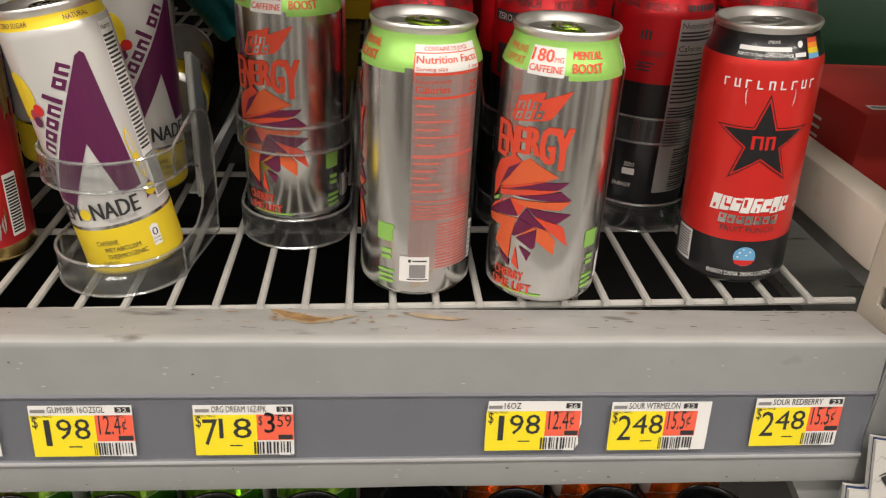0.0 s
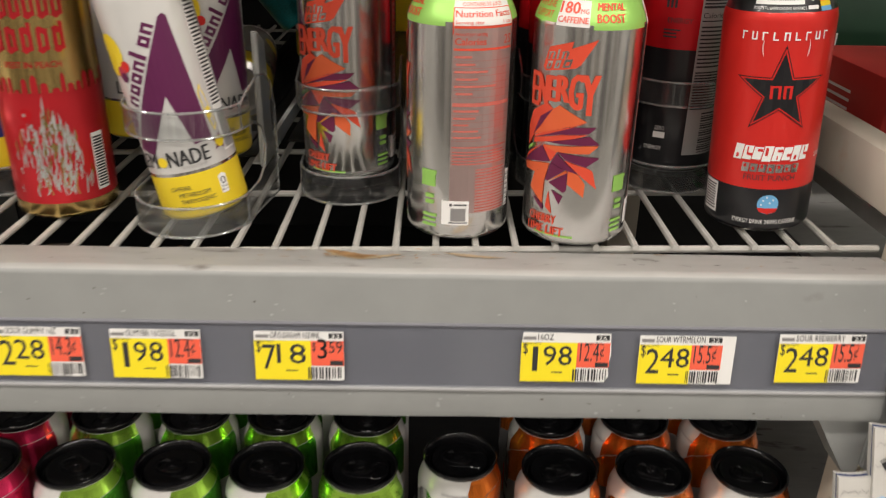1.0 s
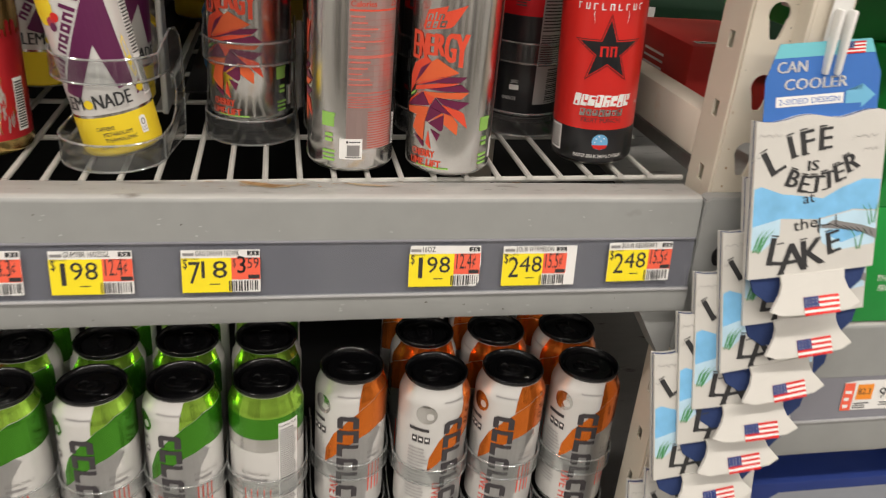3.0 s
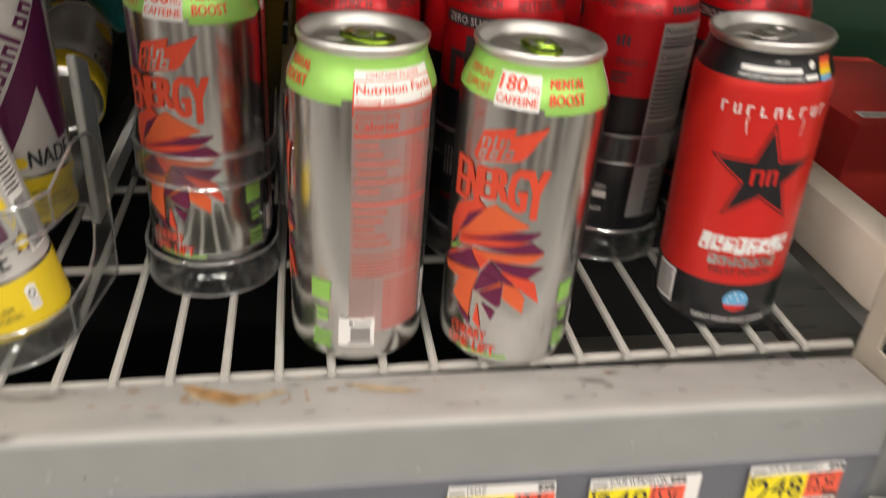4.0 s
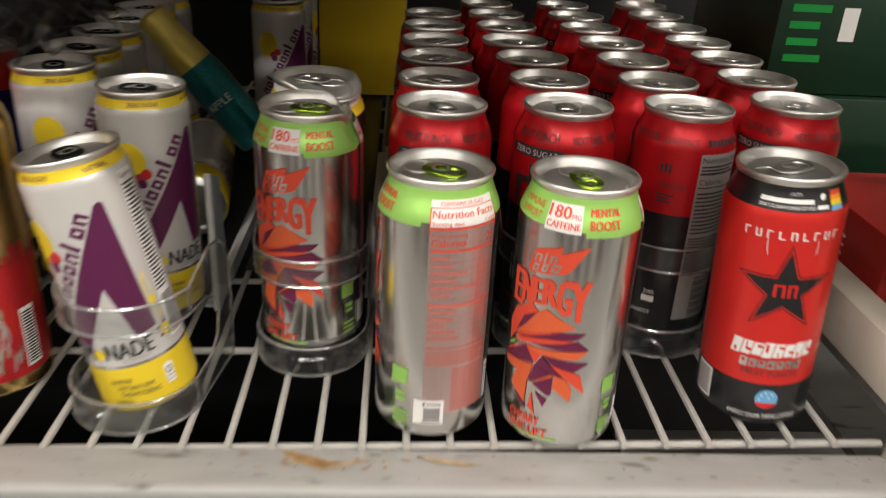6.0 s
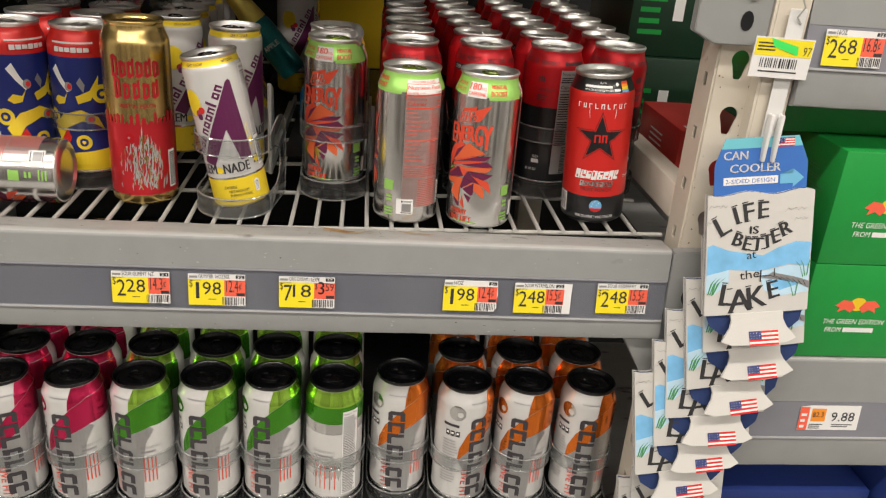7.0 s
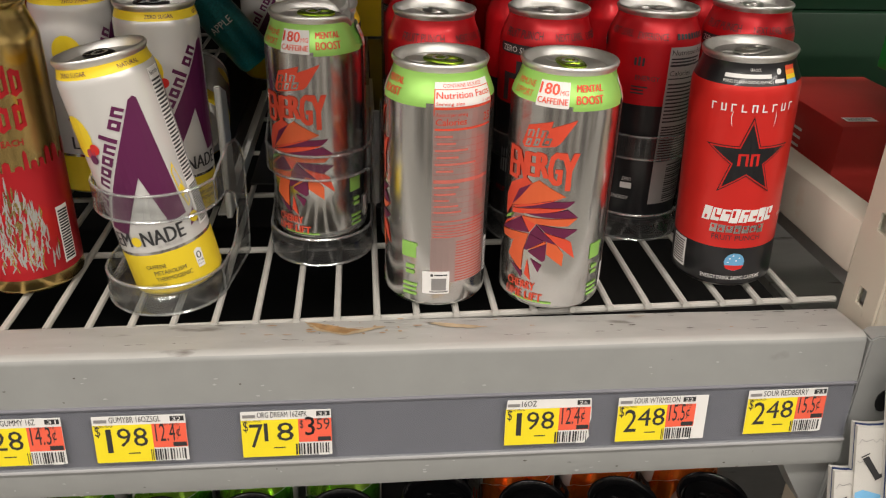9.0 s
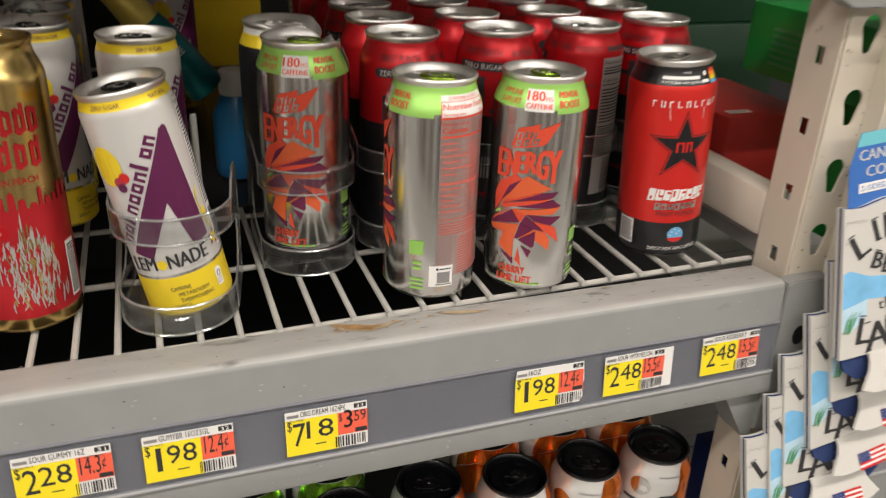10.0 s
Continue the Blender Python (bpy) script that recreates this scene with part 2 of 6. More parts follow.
def slab(points, depth, y=0.0, bevel=0.0):
    """A flat board with an outline of (x, z) points, from y back to y + depth."""
    bm = bmesh.new()
    f = bm.faces.new([bm.verts.new((x, y, z)) for x, z in points])
    r = bmesh.ops.extrude_face_region(bm, geom=[f])
    for v in [g for g in r["geom"] if isinstance(g, bmesh.types.BMVert)]:
        v.co.y += depth
    bmesh.ops.recalc_face_normals(bm, faces=bm.faces)
    if bevel:
        bmesh.ops.bevel(bm, geom=list(bm.edges), offset=bevel, segments=2, affect="EDGES")
    return bm


GLYPHS = {}


def glyphs(s):
    """The outline of a text in the built-in font, as flat triangles, one unit high for a capital."""
    if s not in GLYPHS:
        cu = bpy.data.curves.new("lettering", "FONT")
        cu.body, cu.resolution_u = s, 2
        ob = bpy.data.objects.new("lettering", cu)
        scene.collection.objects.link(ob)
        me = bpy.data.meshes.new_from_object(ob.evaluated_get(bpy.context.evaluated_depsgraph_get()))
        bpy.data.objects.remove(ob)
        v = np.array([w.co[:2] for w in me.vertices]).reshape(-1, 2) / 0.73
        GLYPHS[s] = (v - [v[:, 0].min(), 0], [tuple(p.vertices) for p in me.polygons])
        bpy.data.meshes.remove(me)
    return GLYPHS[s]


class Art:
    """Print: flat shapes and letters at (u, v) in metres, laid onto a surface by a function."""

    def __init__(self):
        self.bm, self.names = bmesh.new(), []
        self.layer = self.bm.faces.layers.int.new("layer")

    def slot(self, m):
        if m not in self.names:
            self.names.append(m)
        return self.names.index(m)

    def poly(self, pts, m, layer=0):
        f = self.bm.faces.new([self.bm.verts.new((x, y, 0)) for x, y in pts])
        f.material_index, f[self.layer] = self.slot(m), layer
        return self

    def rect(self, x0, y0, x1, y1, m, layer=0, slant=0.0):
        return self.poly([(x0, y0), (x1, y0), (x1 + slant, y1), (x0 + slant, y1)], m, layer)

    def disc(self, x, y, r, m, layer=0, ry=None, n=18):
        return self.poly([(x + r * math.cos(2 * math.pi * i / n), y + (ry or r) * math.sin(2 * math.pi * i / n)) for i in range(n)], m, layer)

    def text(self, s, x, y, h, m, layer=1, width=None, turn=0.0, align="l", bold=0.0, shear=0.0):
        v, faces = glyphs(s)
        w = v[:, 0].max()
        sx = h if width is None else width / w
        off = {"l": 0, "c": w / 2, "r": w}[align]
        c, sn = math.cos(radians(turn)), math.sin(radians(turn))
        for k in ((0, bold, -bold) if bold else (0,)):
            vs = []
            for a, b in v:
                px, py = (a - off) * sx + k + shear * b * h, b * h
                vs.append(self.bm.verts.new((x + px * c - py * sn, y + px * sn + py * c, 0)))
            for f in faces:
                g = self.bm.faces.new([vs[i] for i in f])
                g.material_index, g[self.layer] = self.slot(m), layer
        return self

    def lines(self, x0, y0, x1, y1, n, m, layer=1, fill=0.45, ragged=0.3, seed=1):
        """n rows of small print, as plain bars."""
        rnd = random.Random(seed)
        p = (y1 - y0) / n
        for i in range(n):
            y = y1 - (i + 1) * p
            self.rect(x0, y, x0 + (x1 - x0) * (1 - ragged * rnd.random()), y + p * fill, m, layer)
        return self

    def bars(self, x0, y0, x1, y1, m, layer=1, seed=1):
        """A bar code."""
        rnd = random.Random(seed)
        x = x0
        while x < x1:
            w = rnd.choice((0.00035, 0.0005, 0.0008)) * (x1 - x0) / 0.016
            self.rect(x, y0, min(x + w, x1), y1, m, layer)
            x += w + rnd.choice((0.0004, 0.0006, 0.0009)) * (x1 - x0) / 0.016
        return self

    def blocks(self, x0, y0, x1, y1, n, m, layer=1, slant=0.0, gap=0.14):
        """A maker's mark as a row of plain blocks of uneven height."""
        w = (x1 - x0) / n
        for i in range(n):
            lift = (y1 - y0) * 0.10 * ((i * 7) % 3)
            self.rect(x0 + i * w, y0 + lift * 0.5, x0 + (i + 1 - gap) * w, y1 - lift * 0.4, m, layer, slant)
        return self

    def lay(self, name, parent, place, step=None, vcuts=(), label="", turn=None):
        """place(u, v, layer) gives the point in space."""
        bm = self.bm
        if turn:
            bmesh.ops.rotate(bm, verts=bm.verts, cent=(0, 0, 0), matrix=Matrix.Rotation(radians(turn), 3, "Z"))
        bmesh.ops.triangulate(bm, faces=[f for f in bm.faces if len(f.verts) > 4])
        if step:
            xs = [v.co.x for v in bm.verts]
            k = math.floor(min(xs) / step) + 1
            while k * step < max(xs):
                bmesh.ops.bisect_plane(bm, geom=bm.verts[:] + bm.edges[:] + bm.faces[:], plane_co=(k * step, 0, 0), plane_no=(1, 0, 0))
                k += 1
        for c in vcuts:
            bmesh.ops.bisect_plane(bm, geom=bm.verts[:] + bm.edges[:] + bm.faces[:], plane_co=(0, c, 0), plane_no=(0, 1, 0))
        for v in bm.verts:
            layer = v.link_faces[0][self.layer] if v.link_faces else 0
            v.co = Vector(place(v.co.x, v.co.y, layer))
        return part(name, bm, self.names, parent, label, smooth=False)


def on_front(y, x0=0.0, z0=0.0, lift=0.00015):
    """Lays print onto a plane that faces -y."""
    return lambda u, v, k: (x0 + u, y - 0.0002 - lift * k, z0 + v)


def on_left(x, y0=0.0, z0=0.0):
    """Lays print onto a plane that faces -x; u runs towards -y."""
    return lambda u, v, k: (x - 0.0003 - 0.0002 * k, y0 - u, z0 + v)


def on_top(z, x0=0.0, y0=0.0):
    return lambda u, v, k: (x0 + u, y0 + v, z + 0.0003 + 0.0002 * k)


# ---- the cans ----
class Shape:
    def __init__(self, r, h, neck, shoulder, foot=0.006):
        self.r, self.h, self.neck, self.shoulder, self.foot = r, h, neck, shoulder, foot

    def radius(self, z):
        """The wall's radius at a height over the base."""
        top = self.h - 0.0045
        if z < self.foot:
            t = 1 - z / self.foot
            return self.r - (self.r * 0.20) * t * t
        if z > self.shoulder:
            t = min(1.0, (z - self.shoulder) / (top - self.shoulder))
            return self.r - (self.r - self.neck) * (t * t * (3 - 2 * t))
        return self.r


TALL = Shape(0.033, 0.157, 0.0277, 0.134)
SLEEK = Shape(0.0286, 0.156, 0.0262, 0.141)
GIANT = Shape(0.033, 0.187, 0.0277, 0.163)


def can_body(s, bands, parent, lowest="aluminium"):
    """bands: rows of the height where a colour begins and its material."""
    names = [lowest] + [m for _, m in bands] + ["aluminium"]
    zs = sorted({0.0, 0.0015, 0.003, 0.0045, s.foot, *[z for z, _ in bands],
                 *[s.shoulder + (s.h - 0.0045 - s.shoulder) * i / 9 for i in range(10)]})
    rows = [(s.r * 0.66, 0.0025, 0), (s.r * 0.74, 0.0, 0)]
    for z in zs[1:]:
        k = max([i + 1 for i, (b, _) in enumerate(bands) if z >= b - 1e-6], default=0)
        rows.append((s.radius(z), z, k))
    return part("body", lathe(rows, cap_first=True), names, parent)


def can_lid(s, parent, tab="aluminium", tab_turn=0.0, metal="lid_metal", label=""):
    n, h = s.neck, s.h
    rows = [(n, h - 0.0047, 0), (n + 0.0006, h - 0.0035, 0), (n + 0.0012, h - 0.0022, 0), (n + 0.0013, h - 0.0010, 0), (n + 0.0007, h - 0.0001, 0),
            (n - 0.0003, h, 0), (n - 0.0011, h - 0.0006, 0), (n - 0.0019, h - 0.0035, 0), (n - 0.0032, h - 0.0066, 0), (n - 0.0044, h - 0.0070, 0),
            (n - 0.0054, h - 0.0062, 0), (n - 0.0060, h - 0.0044, 0), (n - 0.0075, h - 0.0043, 0), (n * 0.5, h - 0.0046, 0), (0.0008, h - 0.0045, 0)]
    lid = part("lid", lathe(rows, cap_last=True), metal, parent, label)
    z = h - 0.0040
    # the pour panel's score and the dimple beside the tab
    score = part("pour_panel", tube([(0.0105 * math.cos(a) * 0.9, -0.0125 + 0.0085 * math.sin(a), z - 0.0003) for a in (2 * math.pi * i / 20 for i in range(21))], 0.0004, 5, False), metal, lid)
    # the tab: a plate with a finger hole, its nose and its rivet
    bm = bmesh.new()
    N = 26
    outer, inner = [], []
    for i in range(N):
        a = 2 * math.pi * i / N
        x, y = 0.0078 * math.cos(a), 0.0125 * math.sin(a)
        y = math.copysign(abs(y / 0.0125) ** 0.75, y) * 0.0125
        x = math.copysign(abs(x / 0.0078) ** 0.8, x) * 0.0078
        outer.append((x, y + 0.002))
        inner.append((0.0047 * math.cos(a), 0.0076 + 0.0036 * math.sin(a)))
    lo = [bm.verts.new((x, y, z + 0.0002)) for x, y in outer]
    up = [bm.verts.new((x, y, z + 0.0012)) for x, y in outer]
    rim = [bm.verts.new((x * 0.9, (y - 0.002) * 0.93 + 0.002, z + 0.0017)) for x, y in outer]
    lip = [bm.verts.new((x * 1.12, (y - 0.0076) * 1.12 + 0.0076, z + 0.0014)) for x, y in inner]
    hole = [bm.verts.new((x, y, z + 0.0004)) for x, y in inner]
    for a, b in ((lo, up), (up, rim), (rim, lip), (lip, hole)):
        for i in range(N):
            j = (i + 1) % N
            bm.faces.new((a[i], a[j], b[j], b[i]))
    bmesh.ops.recalc_face_normals(bm, faces=bm.faces)
    t = part("tab", bm, tab, lid)
    part("rivet_plate", lathe([(0.0050, z + 0.00172, 0), (0.0046, z + 0.00205, 0), (0.0040, z + 0.0017, 0), (0.0036, z + 0.0017, 0)], 18, cap_last=True), metal, t)
    part("rivet", lathe([(0.0030, z + 0.0016, 0), (0.0032, z + 0.0021, 0), (0.0022, z + 0.0020, 0), (0.0018, z + 0.0025, 0), (0.0006, z + 0.0026, 0)], 16, cap_last=True), tab, t)
    t.matrix_local = pose(0, 0, 0, 0, 0, tab_turn)
    score.matrix_local = pose(0, 0, 0, 0, 0, tab_turn)
    return lid


def wrap(s, face=0.0):
    """Lays print round a can; u = 0 faces -y, turned by face degrees."""
    def place(u, v, k):
        r = s.radius(v) + 0.0003 + 0.00012 * k
        a = u / s.r + radians(face)
        return (r * math.sin(a), -r * math.cos(a), v)
    return place


def shoulder_cuts(s):
    return [s.shoulder + (s.h - 0.0045 - s.shoulder) * i / 9 for i in range(9)]


def fan_art(a):
    """The burst of faceted red, orange and plum feathers, in millimetres."""
    def P(m, *pts, layer=1):
        a.poly([(x * 0.001, y * 0.001) for x, y in pts], m, layer)
    # upper feathers, sweeping to one side
    P("dew_red", (-30, 72.8), (-25.4, 82.7), (-13.1, 90), (-8.6, 87), (-17.5, 81), (-23.2, 68.3), (-28.9, 59.9))
    P("dew_plum", (-8.6, 87), (-17.5, 81), (-23.6, 68.2), (-16.8, 75.4), layer=2)
    P("dew_orange", (-4.4, 89.9), (-8.6, 87), (-23.6, 68.2), (-14.8, 71.6), (12.5, 81.2))
    P("dew_red", (-14.8, 71.6), (-23.5, 67.6), (-19.3, 68), (3, 77.1), (12.6, 80.9), layer=2)
    P("dew_plum", (-22, 67.3), (0.6, 77.3), (18.5, 78.2), (13.9, 74.3), (-2.6, 72.6))
    P("dew_red", (-22.5, 66.6), (-2.5, 72.2), (14, 73.8), (7.2, 71.4), (-11.9, 66.5), (-22.1, 63.7), layer=2)
    P("dew_plum", (-11.9, 66.5), (14.7, 72.8), (21.4, 67.5), (12.3, 67.2))
    P("dew_orange", (-13.9, 64.2), (12.4, 66.8), (20.8, 66.9), (15.3, 62.1), (-3.9, 61.6), (-8.1, 57.5), layer=2)
    # the head
    P("dew_red", (-28.1, 56), (-15.4, 63.7), (-32.6, 50.5))
    P("dew_plum", (-33.1, 49.5), (-14.6, 63.7), (-7.8, 54.9), (-19, 52.6), layer=2)
    P("dew_orange", (-32.9, 48.7), (-18.9, 51.8), (-8.4, 53.6), (-19.9, 45.3), (-30.6, 45))
    P("dew_red", (-13.9, 64), (-3.9, 61.4), (-7.6, 55.1), layer=3)
    P("can_green", (-27.5, 59.9), (-22.8, 63), (-23.1, 60.7), (-27.9, 57.8), layer=5)
    # lower feathers
    P("dew_plum", (-3.7, 61.7), (22, 59.4), (14.1, 53.8), (1.5, 57.5))
    P("dew_plum", (-7.5, 54.4), (-3.8, 60.7), (9.5, 49.4), (2.2, 51.1), layer=2)
    P("dew_red", (1.3, 56.9), (14.9, 53.2), (18.4, 51.1), (21.7, 39.7), (10.1, 49.2))
    P("dew_plum", (-7.7, 54.1), (1.9, 50.8), (-8.8, 42.2), (-10.7, 42.6))
    P("dew_orange", (2.2, 50.6), (3.5, 49.6), (-8.5, 42.1), layer=3)
    P("dew_plum", (3.6, 49.4), (3.6, 38), (1.9, 36.6), (-8, 41.7), layer=2)
    P("dew_orange", (3.8, 50.7), (10.2, 48.8), (14.5, 42.9), (14.2, 34.5), (3.9, 42.3))
    P("dew_orange", (-8.4, 53.7), (-11.3, 41.8), (-11.8, 26.9), (-23.3, 34.9), (-19.8, 45.1))
    P("dew_plum", (-22.2, 31.5), (-11.4, 26.3), (-10.9, 22), layer=2)
    P("dew_red", (-7.8, 35.7), (-4.6, 21.5), (-9.2, 25.6))
    P("dew_plum", (-5.9, 37.4), (1.8, 34), (-0.2, 28.6))


def tall_word(a):
    """The tall red word, its letters growing to both ends, and the maker's slanted shard over it."""
    for ch, x0, x1, lo, hi in (("E", -28.2, -20.6, 86.5, 108.5), ("N", -20.2, -13.6, 89.0, 107.3), ("E", -13.0, -7.2, 91.4, 107.6), ("R", -6.6, 0.6, 92.0, 108.6), ("G", 1.2, 8.2, 88.4, 110.4), ("Y", 8.2, 17.4, 85.2, 110.8)):
        a.text(ch, x0 * 0.001, lo * 0.001, (hi - lo) * 0.00098, "dew_red", 2, width=(x1 - x0) * 0.001, bold=0.0009)
    def P(m, layer, *pts):
        a.poly([(x * 0.001, y * 0.001) for x, y in pts], m, layer)
    P("dew_red", 3, (-18, 110.6), (-13.9, 122.5), (1.1, 127), (0.1, 122.9), (14.8, 128.6), (6.0, 114.2), (3.4, 112.2), (-16, 108.4))
    # plain slanted strokes in the shard, two rows
    for x, lo, hi in ((-14.6, 115.4, 119.4), (-11.6, 115.8, 119.9), (-8.8, 116.2, 122.0), (-5.8, 116.6, 120.6), (-3.2, 117.0, 121.0)):
        P("silver_print", 4, (x, lo), (x + 1.3, lo + 0.2), (x + 2.4, hi), (x + 1.1, hi - 0.2))
    P("silver_print", 4, (-14.2, 119.0), (-10.0, 119.8), (-9.8, 120.5), (-14.0, 119.7)), P("silver_print", 4, (-5.2, 120.2), (-1.6, 120.9), (-1.4, 121.6), (-5.0, 120.9))
    for x, w, lo, hi in ((-15.6, 4.6, 109.6, 114.4), (-10.0, 4.4, 110.6, 115.4), (-4.6, 5.6, 111.8, 116.6)):
        P("silver_print", 4, (x, lo), (x + w - 1, lo + 0.6), (x + w + 0.4, hi + 0.6), (x + 1.4, hi))
        P("dew_red", 5, (x + 1.6, lo + 1.3), (x + w - 1.8, lo + 1.7), (x + w - 1.0, hi - 1.0), (x + 2.4, hi - 1.4))


def dew_can(m, label, face=0.0, tab_turn=0.0, dent=False):
    """A silver can with a green neck; the front print at u = 0 and the facts panel round to one side."""
    s = TALL
    can = thing("drink_can", label, "drink can", m, "loose cans at the shelf's front edge")
    body = can_body(s, [(0.004, "silver_print"), (0.1362, "can_green")], can)
    lid = can_lid(s, can, "tab_green", tab_turn, label="aluminium lid with a bright green ring pull")
    if dent:
        # the rim is pushed down and folded at one side
        for ob in (body, lid):
            for v in ob.data.vertices:
                d = max(0.0, v.co.x * 0.97 + v.co.y * 0.25 - 0.013) * max(0.0, (v.co.z - 0.130) / 0.027)
                v.co.z -= d * (0.42 + 0.25 * math.sin(v.co.y * 420))
                v.co.x -= d * 0.16
    a = Art()
    # front
    a.rect(-0.0110, 0.1300, 0.0088, 0.1475, "print_white", 0).text("180", -0.0102, 0.1388, 0.0078, "dew_red", 2, width=0.0125, bold=0.00025).text("MG", 0.0030, 0.1388, 0.0034, "dew_red", 2, width=0.0050)
    a.text("CAFFEINE", -0.0102, 0.1325, 0.0044, "dew_red", 2, width=0.0182, bold=0.0001)
    a.text("MENTAL", 0.0130, 0.1415, 0.0050, "dew_red", 2, width=0.0175, bold=0.0002).text("BOOST", 0.0130, 0.1335, 0.0060, "dew_red", 2, width=0.0170, bold=0.0002)
    a.text("IMMUNE", -0.0310, 0.1415, 0.0046, "dew_red", 2, width=0.0165).text("SUPPORT", -0.0310, 0.1345, 0.0050, "dew_red", 2, width=0.0165)
    a.poly([(0.0112, 0.1285), (0.0480, 0.1285), (0.0480, 0.133), (0.0112, 0.133)], "can_green", 0)
    a.text("CHERRY", -0.0215, 0.0150, 0.0056, "dew_red", 2, width=0.0200, bold=0.0002).text("LIME LIFT", -0.0225, 0.0078, 0.0056, "dew_red", 2, width=0.0262, bold=0.0002)
    a.lines(-0.0165, 0.007, 0.011, 0.0092, 1, "can_green", 2)
    # green words up the side
    a.rect(0.0335, 0.0365, 0.0435, 0.0470, "can_green", 0).lines(0.0345, 0.0385, 0.0445, 0.0480, 3, "can_green", 1, 0.55, 0.2, 1).lines(0.0365, 0.0250, 0.0425, 0.0330, 2, "can_green", 1, 0.6, 0, 2).lines(0.0345, 0.0100, 0.0450, 0.0200, 3, "can_green", 1, 0.5, 0.2, 3)
    # facts panel
    x0 = 0.0525
    a.rect(x0, 0.020, x0 + 0.0401, 0.1295, "rose_metal", 0)
    a.rect(x0, 0.1295, x0 + 0.0401, 0.146, "print_white", 0)
    a.text("CONTAINS 5% JUICE", x0 + 0.0053, 0.1425, 0.0026, "dew_red", 2, width=0.0271)
    for e in ((x0, 0.124, x0 + 0.0006, 0.1415), (x0 + 0.0395, 0.124, x0 + 0.0401, 0.1415), (x0, 0.141, x0 + 0.0401, 0.1415)):
        a.rect(*e, "dew_red", 2)
    a.text("Nutrition Facts", x0 + 0.0014, 0.1352, 0.0047, "dew_red", 2, width=0.0368, bold=0.0001)
    a.text("Serving size", x0 + 0.0014, 0.1305, 0.0026, "dew_red", 2, width=0.0165).text("1 can", x0 + 0.0313, 0.1305, 0.0026, "dew_red", 2, width=0.0071)
    a.rect(x0 + 0.0009, 0.1275, x0 + 0.0392, 0.1292, "dew_red", 2)
    a.text("Amount per serving", x0 + 0.0014, 0.1235, 0.0020, "dew_red", 2, width=0.0189)
    a.text("Calories", x0 + 0.0014, 0.1188, 0.0038, "dew_red", 2, width=0.0183, bold=0.0001).text("25", x0 + 0.0324, 0.1188, 0.0048, "dew_red", 2, width=0.0061)
    a.rect(x0 + 0.0009, 0.1160, x0 + 0.0392, 0.1172, "dew_red", 2)
    for i, w in enumerate((0.010, 0.012, 0.020, 0.014, 0.026, 0.011)):
        a.rect(x0 + 0.0014 + 0.001 * (i % 2), 0.1122 - i * 0.0038, x0 + 0.0014 + w, 0.1134 - i * 0.0038, "fact_red", 2)
        a.rect(x0 + 0.0009, 0.1108 - i * 0.0038, x0 + 0.0392, 0.11095 - i * 0.0038, "fact_red", 2)
    a.rect(x0 + 0.0009, 0.0870, x0 + 0.0392, 0.0890, "fact_red", 2)
    for i, w in enumerate((0.015, 0.013, 0.009, 0.015, 0.017)):
        a.rect(x0 + 0.0014, 0.0840 - i * 0.0039, x0 + 0.0014 + w, 0.0852 - i * 0.0039, "fact_red", 2)
        a.rect(x0 + 0.0009, 0.0824 - i * 0.0039, x0 + 0.0392, 0.08255 - i * 0.0039, "fact_red", 2)
    a.rect(x0 + 0.0009, 0.0625, x0 + 0.0392, 0.0633, "fact_red", 2)
    a.lines(x0 + 0.0012, 0.052, x0 + 0.0389, 0.0615, 5, "fact_red", 2, 0.4, seed=4)
    a.lines(x0 + 0.0159, 0.021, x0 + 0.0395, 0.050, 15, "fact_red", 2, 0.42, 0.12, seed=5)
    a.rect(x0 - 0.0045, 0.0125, x0 + 0.0124, 0.0285, "print_white", 2)
    a.rect(x0 + 0.0012, 0.0150, x0 + 0.0104, 0.0236, "print_grey", 3).rect(x0 + 0.0005, 0.0250, x0 + 0.0021, 0.0268, "print_dark", 3).rect(x0 + 0.0029, 0.0255, x0 + 0.0109, 0.0264, "print_dark", 3)
    a.rect(x0, 0.0136, x0 + 0.0116, 0.0143, "print_dark", 3)
    a.rect(x0 + 0.0405, 0.020, x0 + 0.0450, 0.0445, "print_white", 2)
    for i in range(14):
        a.rect(x0 + 0.0409, 0.0212 + i * 0.0016, x0 + 0.0446, 0.0220 + i * 0.0016 - 0.0004 * (i % 2), "print_dark", 3)
    # the print rides high: the neck's words sit on the green shoulder
    for v in a.bm.verts:
        if v.co.y > 0.126:
            v.co.y = 0.1318 + (v.co.y - 0.126) * 0.80
        elif v.co.y > 0.08:
            v.co.y = 0.08 + (v.co.y - 0.08) * 0.0518 / 0.046
    fan_art(a)
    tall_word(a)
    a.lay("label_print", can, wrap(s, face), 0.004, shoulder_cuts(s))
    return can


